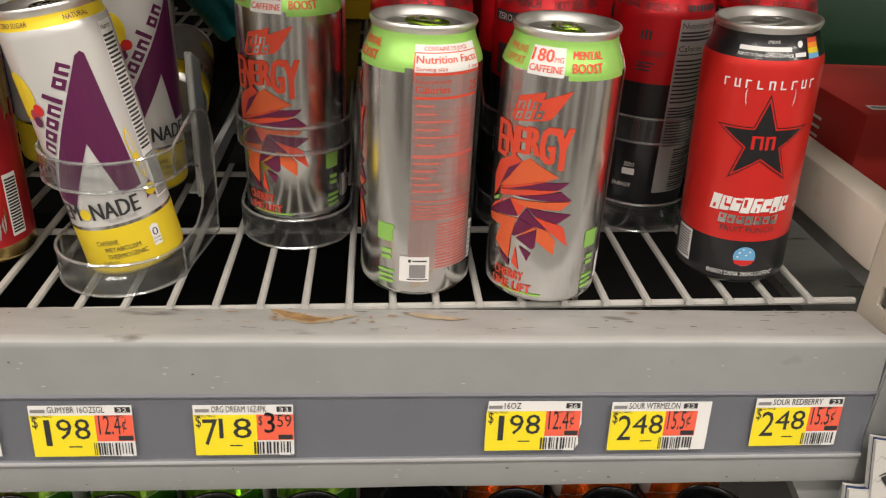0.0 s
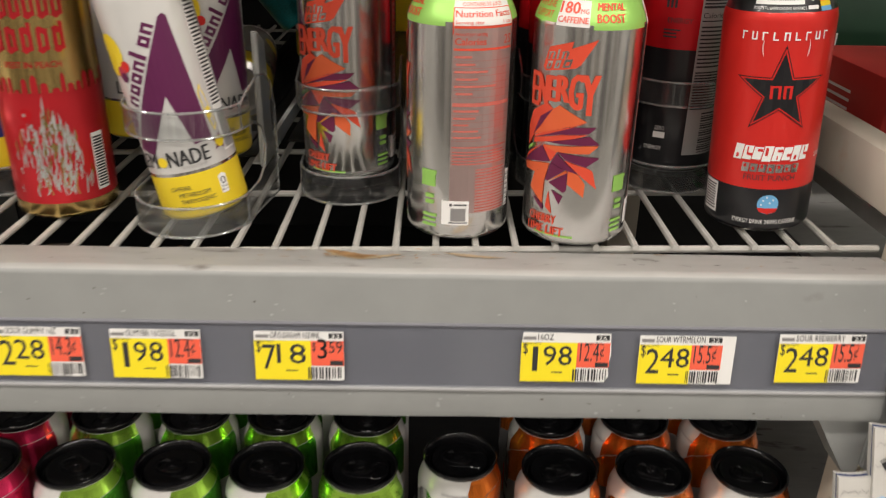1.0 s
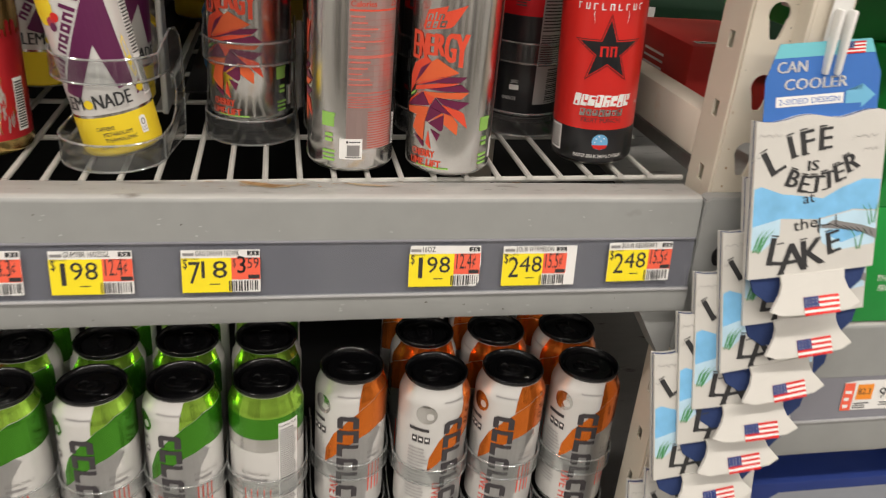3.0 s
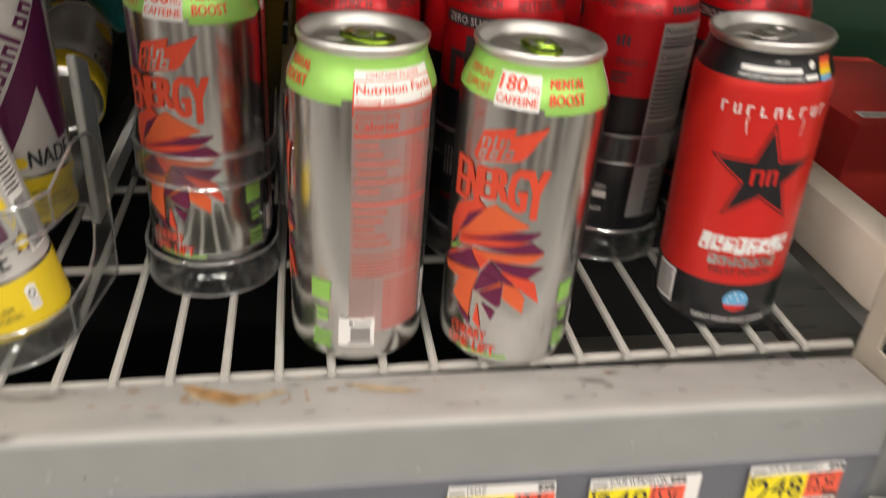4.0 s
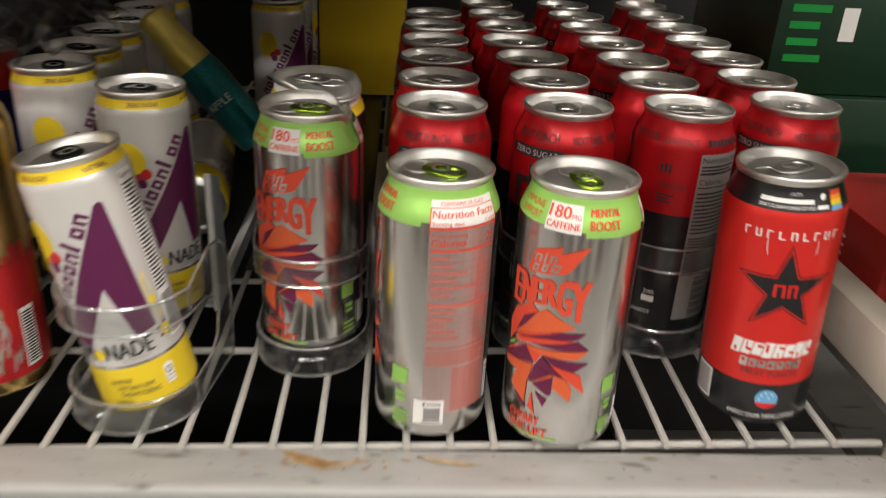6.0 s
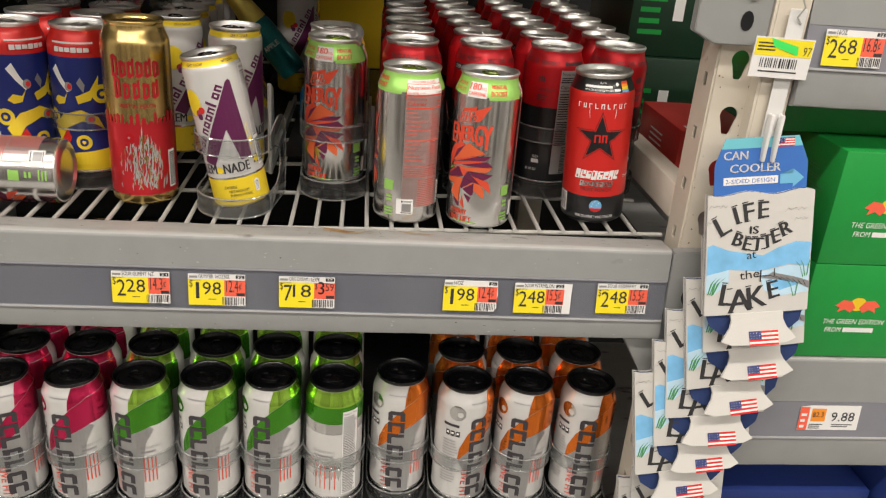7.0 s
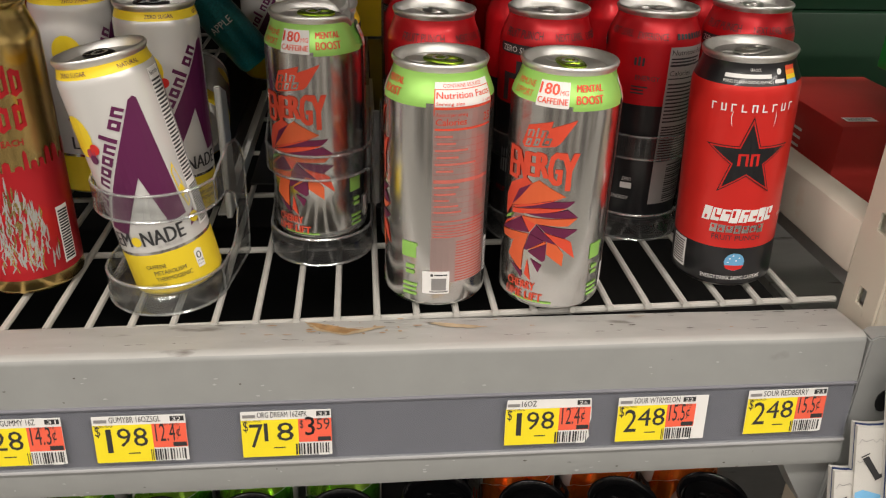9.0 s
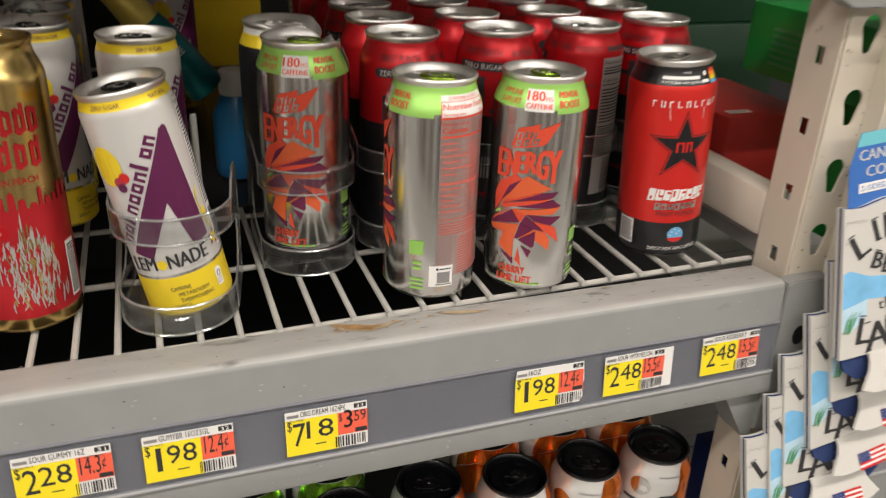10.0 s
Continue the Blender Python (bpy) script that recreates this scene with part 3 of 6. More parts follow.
def punch_can(parent_m, label, face=0.0, tab_turn=0.0):
    """A red can, black below, as in the rows at the back."""
    s = TALL
    can = thing("drink_can", label, "drink can", parent_m, "rows of red fruit punch cans")
    can_body(s, [(0.003, "can_black"), (0.092, "can_red")], can)
    can_lid(s, can, "aluminium", tab_turn)
    a = Art()
    # front: black mark falling from the shoulder, flavour and sugar line
    a.text("FRUIT PUNCH", -0.0160, 0.1390, 0.0056, "print_dark", 2, width=0.0310)
    a.rect(-0.0170, 0.1275, 0.0165, 0.1345, "print_dark", 1).disc(-0.0170, 0.1310, 0.0035, "print_dark", 1, n=12).disc(0.0165, 0.1310, 0.0035, "print_dark", 1, n=12)
    a.text("ZERO SUGAR", -0.0165, 0.1289, 0.0042, "print_white", 3, width=0.0325)
    a.rect(-0.003, 0.094, 0.003, 0.123, "print_dark", 1).rect(-0.014, 0.110, 0.003, 0.114, "print_dark", 1).rect(-0.014, 0.094, -0.009, 0.112, "print_dark", 1)
    a.rect(0.008, 0.094, 0.020, 0.098, "print_dark", 1).rect(0.014, 0.094, 0.019, 0.121, "print_dark", 1)
    a.text("NEXT LEVEL", 0.0240, 0.1390, 0.0048, "print_dark", 2, width=0.0220)
    for i in range(9):
        a.rect(-0.012 + 0.0026 * i, 0.040, -0.0105 + 0.0026 * i, 0.058, "print_grey", 1)
    a.text("FRUIT PUNCH", -0.016, 0.024, 0.004, "can_red", 1, width=0.030)
    # side: name lines, and the facts panel on silver
    a.text("EXPERIENCE", 0.0500, 0.1385, 0.0046, "print_dark", 2, width=0.0215)
    a.blocks(0.0780, 0.1388, 0.1060, 0.1428, 9, "print_dark", 2, gap=0.3)
    a.rect(0.0500, 0.1200, 0.0516, 0.1255, "print_dark", 1).rect(0.0528, 0.1200, 0.0544, 0.1265, "print_dark", 1).rect(0.0556, 0.1200, 0.0572, 0.1258, "print_dark", 1).text("ENERGY", 0.052, 0.110, 0.0036, "print_dark", 1, width=0.017).lines(0.050, 0.100, 0.062, 0.107, 3, "print_dark", 1)
    x0 = 0.074
    a.rect(x0, 0.016, x0 + 0.0364, 0.134, "facts_silver", 0)
    a.text("Nutrition Facts", x0 + 0.0014, 0.1285, 0.0038, "print_dark", 2, width=0.0336)
    a.lines(x0 + 0.0014, 0.123, x0 + 0.0308, 0.1275, 2, "print_dark", 2, 0.5, 0.3, 3)
    a.rect(x0 + 0.0011, 0.1205, x0 + 0.0353, 0.122, "print_dark", 2)
    a.text("Calories", x0 + 0.0014, 0.1140, 0.0038, "print_dark", 2, width=0.0182)
    a.rect(x0 + 0.0011, 0.1115, x0 + 0.0353, 0.1123, "print_dark", 2)
    a.lines(x0 + 0.0014, 0.080, x0 + 0.0350, 0.110, 11, "print_dark", 2, 0.42, 0.4, 7)
    a.lines(x0 + 0.0014, 0.050, x0 + 0.0350, 0.078, 14, "print_dark", 2, 0.5, 0.05, 8)
    for i in range(17):
        a.rect(x0 + 0.0112, 0.0175 + i * 0.0018, x0 + 0.0350, 0.0186 + i * 0.0018 - 0.0005 * (i % 3 == 0), "print_dark", 2)
    a.text("ZERO", 0.0525, 0.034, 0.003, "print_white", 2, width=0.007).rect(0.0518, 0.028, 0.0602, 0.0325, "print_white", 1).text("ENERGY", 0.046, 0.019, 0.003, "print_white", 2, width=0.013)
    a.lay("label_print", can, wrap(s, face), 0.004, shoulder_cuts(s))
    return can


def star(cx, cy, r, inner=0.39, turn=90):
    return [(cx + (r if i % 2 == 0 else r * inner) * math.cos(radians(turn + 36 * i)), cy + (r if i % 2 == 0 else r * inner) * math.sin(radians(turn + 36 * i))) for i in range(10)]


def star_can(m, label, face=0.0, tab_turn=0.0):
    s = TALL
    can = thing("drink_can", label, "drink can", m, "loose cans at the shelf's front edge")
    can_body(s, [(0.003, "can_black"), (0.0315, "rock_red"), (0.1395, "can_black")], can)
    can_lid(s, can, "aluminium", tab_turn)
    a = Art()
    a.poly(star(0, 0.0935, 0.0280), "can_black", 1).poly(star(0, 0.0935, 0.0262), "rock_red", 2).poly(star(0, 0.0935, 0.0236), "can_black", 3)
    a.rect(-0.0062, 0.0895, -0.0045, 0.0975, "rock_red", 4).rect(-0.0045, 0.0962, -0.0010, 0.0975, "rock_red", 4).rect(-0.0016, 0.0895, 0.0, 0.0975, "rock_red", 4)
    a.rect(0.0012, 0.0895, 0.0029, 0.0975, "rock_red", 4).rect(0.0029, 0.0962, 0.0064, 0.0975, "rock_red", 4).rect(0.0048, 0.0895, 0.0064, 0.0962, "rock_red", 4)
    # the game's mark: thin strokes in a row
    x = -0.0262
    for i in range(9):
        a.rect(x, 0.1240, x + 0.0009, 0.1288, "print_white", 2)
        if i % 2 == 0:
            a.rect(x, 0.1280, x + 0.0030, 0.1288, "print_white", 2)
        else:
            a.rect(x, 0.1240, x + 0.0032, 0.1248, "print_white", 2)
        if i % 3 == 1:
            a.rect(x + 0.0024, 0.1240, x + 0.0033, 0.1288, "print_white", 2)
        x += 0.0060
    for q in (-1, 1):
        a.poly([(q * 0.0125, 0.1250), (q * 0.0135, 0.1210), (q * 0.0130, 0.1165), (q * 0.0120, 0.1140), (q * 0.0127, 0.1170), (q * 0.0130, 0.1210)], "print_white", 2)
    a.blocks(-0.0235, 0.0500, 0.0225, 0.0600, 8, "print_white", 2, slant=0.0016, gap=0.10)
    for i in range(8):
        x, up = -0.0235 + i * 0.00575, 0.0050 * (i % 2)
        a.rect(x + 0.0018 + 0.0008 * (i % 3), 0.0512 + up * 0.5, x + 0.0034, 0.0538 + up, "rock_red", 3, 0.0004)
        if i % 3:
            a.rect(x + 0.0032, 0.0562 - up * 0.6, x + 0.0062, 0.0580 - up * 0.6, "rock_red", 3)
    a.blocks(-0.0175, 0.0425, 0.0175, 0.0485, 7, "silver_print", 2, slant=0.0006)
    for i in range(7):
        a.rect(-0.0162 + i * 0.005, 0.0440 if i % 2 else 0.0455, -0.0146 + i * 0.005, 0.0460 if i % 2 else 0.0475, "rock_red", 3)
    a.text("FRUIT PUNCH", 0, 0.0375, 0.0038, "print_dark", 2, width=0.031, align="c")
    a.disc(0.001, 0.0215, 0.0065, "sky_stripe", 1).poly([(-0.0053, 0.0190), (0.0073, 0.0190), (0.0058, 0.0165), (0.001, 0.0150), (-0.0038, 0.0165)], "rock_red", 2)
    for dx, dz in ((-0.002, 0.024), (0.002, 0.0225), (0.004, 0.0245), (0.0, 0.0262), (-0.003, 0.0212)):
        a.disc(dx, dz, 0.0006, "print_white", 2, n=6)
    a.text("ENERGY DRINK 240MG CAFFEINE", 0.0005, 0.0082, 0.0030, "print_white", 2, width=0.040, align="c")
    # neck band
    a.text("UNLOCK", -0.006, 0.1480, 0.0017, "print_white", 2, width=0.007)
    a.lines(-0.022, 0.1440, 0.008, 0.1470, 1, "print_white", 2, 0.75, 0).text("POINTS TO EARN GAMING REWARDS", -0.022, 0.1412, 0.0017, "print_white", 2, width=0.031)
    a.disc(0.0135, 0.1475, 0.0018, "print_white", 2, n=12).lines(0.0100, 0.1412, 0.0170, 0.1438, 1, "print_white", 2, 0.8, 0)
    for i, c in enumerate(("dew_red", "orange_stripe", "yellow_can", "sky_stripe")):
        a.rect(0.019, 0.1398 + (3 - i) * 0.0026, 0.028, 0.1424 + (3 - i) * 0.0026, c, 1)
    # the side panel
    a.rect(-0.047, 0.010, -0.033, 0.031, "print_white", 1).lines(-0.046, 0.012, -0.034, 0.030, 10, "print_dark", 2, 0.5, 0.1)
    a.text("CITRUS ORANGE", 0.030, 0.050, 0.003, "print_white", 2, width=0.02)
    a.lay("label_print", can, wrap(s, face), 0.004, shoulder_cuts(s))
    return can


def lemonade_can(m, label, face=0.0, tab_turn=0.0, group="lemonade cans"):
    s = SLEEK
    can = thing("drink_can", label, "drink can", m, group)
    can_body(s, [(0.003, "yellow_can"), (0.0325, "silver_print"), (0.0345, "can_white"), (0.1455, "yellow_can")], can)
    can_lid(s, can, "lid_black", tab_turn, label="silver lid with a dark ring pull")
    a = Art()
    a.text("ZERO SUGAR", -0.026, 0.1473, 0.0026, "plum", 2, width=0.019).text("NATURAL", 0.012, 0.1473, 0.0026, "plum", 2, width=0.014)
    # the tall purple peak with its white notch
    a.poly([(0.0105, 0.1295), (0.0135, 0.1312), (0.0155, 0.1295), (0.0215, 0.0525), (0.0095, 0.0505), (0.0012, 0.0835), (-0.0180, 0.0475), (-0.0305, 0.0520)], "plum", 1)
    # the maker's word climbing along the peak, as ringed and open blocks
    dx, dz = 0.487, 0.873
    for i in range(10):
        x, z, tall = -0.0315 + dx * (0.003 + i * 0.0078), 0.0560 + dz * (0.003 + i * 0.0078), 0.0108 if i in (2, 7) else 0.0068

        def at(p, q):
            return (x + dx * p - dz * q, z + dz * p + dx * q)
        wide = 0.0026 if i in (2, 7) else 0.0060
        a.poly([at(0, 0), at(wide, 0), at(wide, tall), at(0, tall)], "plum", 2)
        if wide > 0.003:
            a.poly([at(0.0021, 0.0020 if i % 3 else -0.0001), at(0.0040, 0.0020 if i % 3 else -0.0001), at(0.0040, 0.0048), at(0.0021, 0.0048)], "can_white", 3)
    a.disc(-0.0285, 0.112, 0.0105, "yellow_can", 1, 0.0130)
    a.disc(-0.0225, 0.1015, 0.0036, "berry", 2).disc(-0.0185, 0.1045, 0.0034, "rock_red", 2).disc(-0.0215, 0.0980, 0.0030, "plum", 3)
    # flavour line
    a.text("LEM", -0.0355, 0.0390, 0.0105, "ink", 2, width=0.0175, bold=0.0003).disc(-0.0142, 0.0426, 0.0034, "yellow_can", 2).text("NADE", -0.0100, 0.0390, 0.0105, "ink", 2, width=0.0265, bold=0.0003)
    a.text("NATURAL FLAVOR", -0.002, 0.0364, 0.0020, "print_grey", 2, width=0.0155)
    for i, (w, word) in enumerate(((0.0160, "CAFFEINE"), (0.0250, "METABOLISM"), (0.0285, "THERMOGENIC"), (0.0120, "ENERGY"))):
        a.text(word, -0.0140 + (0.004 if i in (1, 2) else 0), 0.0226 - i * 0.0045, 0.0030, "print_dark", 2, width=w * 0.8)
    a.poly([(0.0175, 0.0145), (0.0225, 0.0145), (0.0228, 0.0265), (0.0200, 0.0280), (0.0172, 0.0265)], "print_white", 1)
    a.text("0", 0.0182, 0.0205, 0.0052, "ink", 2, width=0.0036).text("SUGAR", 0.0179, 0.0182, 0.0014, "ink", 2, width=0.0044).text("PER CAN", 0.0179, 0.0160, 0.0012, "ink", 2, width=0.0044)
    # the surfboard, the lemon and the facts panel
    a.poly([(0.0205, 0.0800), (0.0230, 0.0860), (0.0262, 0.0700), (0.0275, 0.0580), (0.0250, 0.0545), (0.0220, 0.0660)], "yellow_can", 1)
    a.poly([(0.0212, 0.0795), (0.0228, 0.0835), (0.0258, 0.0690), (0.0268, 0.0590), (0.0252, 0.0565), (0.0226, 0.0665)], "can_white", 2)
    a.disc(0.0240, 0.0670, 0.0016, "yellow_can", 3, 0.004)
    a.poly(star(0.0262, 0.0475, 0.0062, 0.5, 10), "plum", 1).disc(0.0262, 0.0475, 0.0036, "yellow_can", 2)
    a.rect(0.0290, 0.0400, 0.0410, 0.1420, "print_white", 0)
    a.text("Nutrition", 0.0296, 0.1375, 0.003, "ink", 2, width=0.0095)
    a.lines(0.0294, 0.070, 0.0405, 0.136, 28, "ink", 2, 0.5, 0.2, 3)
    for i in range(18):
        a.rect(0.0305, 0.0415 + i * 0.0014, 0.0400, 0.0423 + i * 0.0014, "ink", 2)
    a.lay("label_print", can, wrap(s, face), 0.004, shoulder_cuts(s))
    return can


def sparkling_can(m, colour, label, face=0.0, back=False):
    """A white can with a coloured sweep, a black lid and a dark mark up its side."""
    s = TALL
    bright = {"cel_green": "lime", "cel_orange": "cel_orange", "cel_pink": "cel_pink"}[colour]
    can = thing("drink_can", label, "drink can", m, "sparkling cans on the lower shelf")
    can_body(s, [(0.003, "silver_print"), (0.010, "can_white"), (0.150, "can_white")], can)
    a = Art()
    can_lid(s, can, "lid_black", 90, "lid_black", "glossy black lid and ring pull")
    if back:
        a.rect(-0.045, 0.112, 0.045, 0.134, colour, 0).rect(-0.045, 0.134, 0.045, 0.1522, bright, 0).rect(-0.045, 0.098, 0.045, 0.112, "silver_print", 0)
        a.rect(0.013, 0.012, 0.030, 0.128, "print_white", 1).text("Nutrition Facts", 0.0135, 0.1235, 0.0028, "ink", 2, width=0.015).lines(0.0138, 0.014, 0.0295, 0.122, 46, "ink", 2, 0.45, 0.25, 2)
        a.text("ESSENTIALS", -0.016, 0.072, 0.0035, "print_grey", 2, width=0.022).lines(-0.016, 0.066, 0.004, 0.070, 1, "print_grey", 2, 0.6, 0)
        a.rect(-0.045, 0.004, 0.045, 0.060, "silver_print", 0)
        for i in range(5):
            a.rect(-0.014 + i * 0.005, 0.02, -0.0132 + i * 0.005, 0.055, "dew_red", 1)
    else:
        a.poly([(-0.019, 0.064), (-0.018, 0.080), (-0.011, 0.100), (0.0, 0.116), (0.012, 0.130), (0.026, 0.139), (0.075, 0.142), (0.075, 0.105), (0.026, 0.105), (0.010, 0.097), (-0.0035, 0.084), (-0.012, 0.072)], colour, 0)
        a.poly([(0.008, 0.1262), (0.012, 0.1305), (0.026, 0.1395), (0.075, 0.1425), (0.075, 0.1522), (0.013, 0.1522), (0.009, 0.140)], bright, 1)
        a.poly([(-0.019, 0.0635), (-0.012, 0.0715), (-0.0035, 0.0835), (0.010, 0.0965), (0.026, 0.1045), (0.030, 0.100), (0.022, 0.085), (0.018, 0.060), (0.016, 0.006), (-0.001, 0.006), (-0.004, 0.030), (-0.012, 0.050)], "steel_print", 0)
        a.disc(-0.0225, 0.128, 0.0085, "silver_print", 0, 0.010).disc(-0.0195, 0.1265, 0.0030, "can_white", 1, 0.0035)
        # the dark mark up the side, as turned blocks
        for i in range(7):
            z1 = 0.1215 - i * 0.0160
            x0, x1, lo = -0.0080, 0.0088, z1 - 0.0138
            if i in (0, 5):
                a.poly([(x0 + 0.003, z1), (x1 - 0.003, z1), (x1, z1 - 0.003), (x1, lo), (x1 - 0.0045, lo), (x1 - 0.0045, z1 - 0.0050), (x0 + 0.0045, z1 - 0.0050), (x0 + 0.0045, lo), (x0, lo), (x0, z1 - 0.003)], "print_dark", 3)
            elif i in (1, 2, 4):
                a.rect(x0, z1 - 0.0042, x1, z1, "print_dark", 3).rect(x0, lo, x0 + 0.0045, z1 - 0.004, "print_dark", 3)
                if i == 1:
                    a.rect(x1 - 0.0040, lo, x1, z1 - 0.004, "print_dark", 3)
            else:
                a.poly([(x0, z1), (x1 - 0.002, z1), (x1, z1 - 0.003), (x1, lo), (x1 - 0.0042, lo), (x1 - 0.0042, z1 - 0.0044), (x0 + 0.0060, z1 - 0.0044), (x0 + 0.0060, lo + 0.001), (x0 + 0.0020, lo), (x0, lo + 0.002)], "print_dark", 3)
        a.text("LIVE FIT", -0.0135, 0.050, 0.0076, "dew_red", 2, width=0.040, turn=-90, bold=0.0001)
        a.text("ESSENTIALS", 0.0165, 0.0760, 0.0032, "print_grey", 2, width=0.020).lines(0.0165, 0.0700, 0.030, 0.0745, 1, "print_grey", 2, 0.6, 0)
        for i in range(4):
            a.rect(0.018 + i * 0.0036, 0.030, 0.0192 + i * 0.0036, 0.064, "dew_red", 1)
        for i in range(3):
            a.rect(-0.033 + i * 0.0052, 0.096, -0.0288 + i * 0.0052, 0.1035, "print_dark", 2).rect(-0.0322 + i * 0.0052, 0.099, -0.0298 + i * 0.0052, 0.1015, "print_white", 3)
        a.lines(-0.036, 0.109, -0.0195, 0.1135, 1, "print_dark", 2, 0.8, 0)
        a.lines(-0.036, 0.030, -0.018, 0.092, 16, "print_grey", 2, 0.35, 0.3, 6)
        a.lines(-0.009, 0.1405, 0.010, 0.1425, 1, "print_grey", 2, 0.7, 0)
    for v in a.bm.verts:
        v.co.x *= 1.17
    a.lay("label_print", can, wrap(s, face), 0.004, shoulder_cuts(s)[:8])
    return can


def tea_can(m, label, face=0.0):
    """The tall gold can that turns red below, with drips between."""
    s = GIANT
    can = thing("drink_can", label, "drink can", m, "loose cans at the shelf's front edge")
    can_body(s, [(0.013, "death_red"), (0.088, "gold")], can, "gold")
    can_lid(s, can, "gold", 30, "gold")
    a = Art()
    rnd = random.Random(3)
    x = -0.050
    while x < 0.050:
        w = rnd.uniform(0.0022, 0.0055)
        h = rnd.uniform(0.002, 0.013)
        a.poly([(x, 0.0878), (x + w, 0.0878), (x + w * 0.9, 0.088 + h * 0.8), (x + w * 0.5, 0.088 + h), (x + w * 0.1, 0.088 + h * 0.8)], "death_red", 1)
        x += w + rnd.uniform(0.0004, 0.002)
    # two rows of black-letter marks, as upright strokes with slanted feet
    for row, (z, n, x0) in enumerate(((0.1360, 6, -0.0235), (0.1150, 5, -0.0220))):
        for i in range(n):
            xx, h = x0 + i * (0.0080 if n == 6 else 0.0092), 0.0185 if i == 0 else 0.0130
            a.rect(xx, z, xx + 0.0024, z + h, "death_red", 2).rect(xx + 0.0042, z, xx + 0.0064, z + (0.0130 if i % 2 else 0.0170), "death_red", 2)
            a.poly([(xx - 0.0004, z + h), (xx + 0.0022, z + h + 0.0018), (xx + 0.0066, z + h - 0.0014), (xx + 0.0040, z + h - 0.0034)], "death_red", 3)
            a.poly([(xx - 0.0008, z), (xx + 0.0020, z - 0.0022), (xx + 0.0068, z + 0.0012), (xx + 0.0044, z + 0.0028)], "death_red", 3)
    a.text("REST IN PEACH", 0, 0.1040, 0.0042, "death_red", 2, width=0.034, align="c")
    # pale strokes of the drawing below
    for i in range(190):
        xx = rnd.gauss(0.003, 0.0105)
        z = 0.018 + 0.058 * rnd.random() * (1 - abs(xx) / 0.045)
        k, up = rnd.uniform(-0.0022, 0.0022), rnd.uniform(0.005, 0.013)
        a.poly([(xx, z), (xx + 0.0006, z), (xx + k + 0.0011, z + up * 0.5), (xx + k * 0.3 + 0.0008, z + up), (xx + k - 0.0001, z + up * 0.55)], "gold" if i % 4 == 0 else "facts_silver", 2)
    for dx, dz, r in ((0.006, 0.066, 0.0030), (0.012, 0.060, 0.0024), (0.004, 0.052, 0.0026)):
        a.poly(star(dx, dz, r * 1.6, 0.55), "gold", 2)
    for dx, dz, r in ((-0.010, 0.074, 0.0042), (-0.013, 0.064, 0.0036), (-0.006, 0.058, 0.0046)):
        a.disc(dx, dz, r, "can_red", 1).disc(dx - 0.001, dz, r * 0.3, "rose_metal", 2)
    a.rect(0.028, 0.018, 0.038, 0.058, "print_white", 1)
    for i in range(18):
        a.rect(0.029, 0.020 + i * 0.002, 0.0372, 0.0212 + i * 0.002, "ink", 2)
    a.lay("label_print", can, wrap(s, face), 0.004, shoulder_cuts(s))
    return can


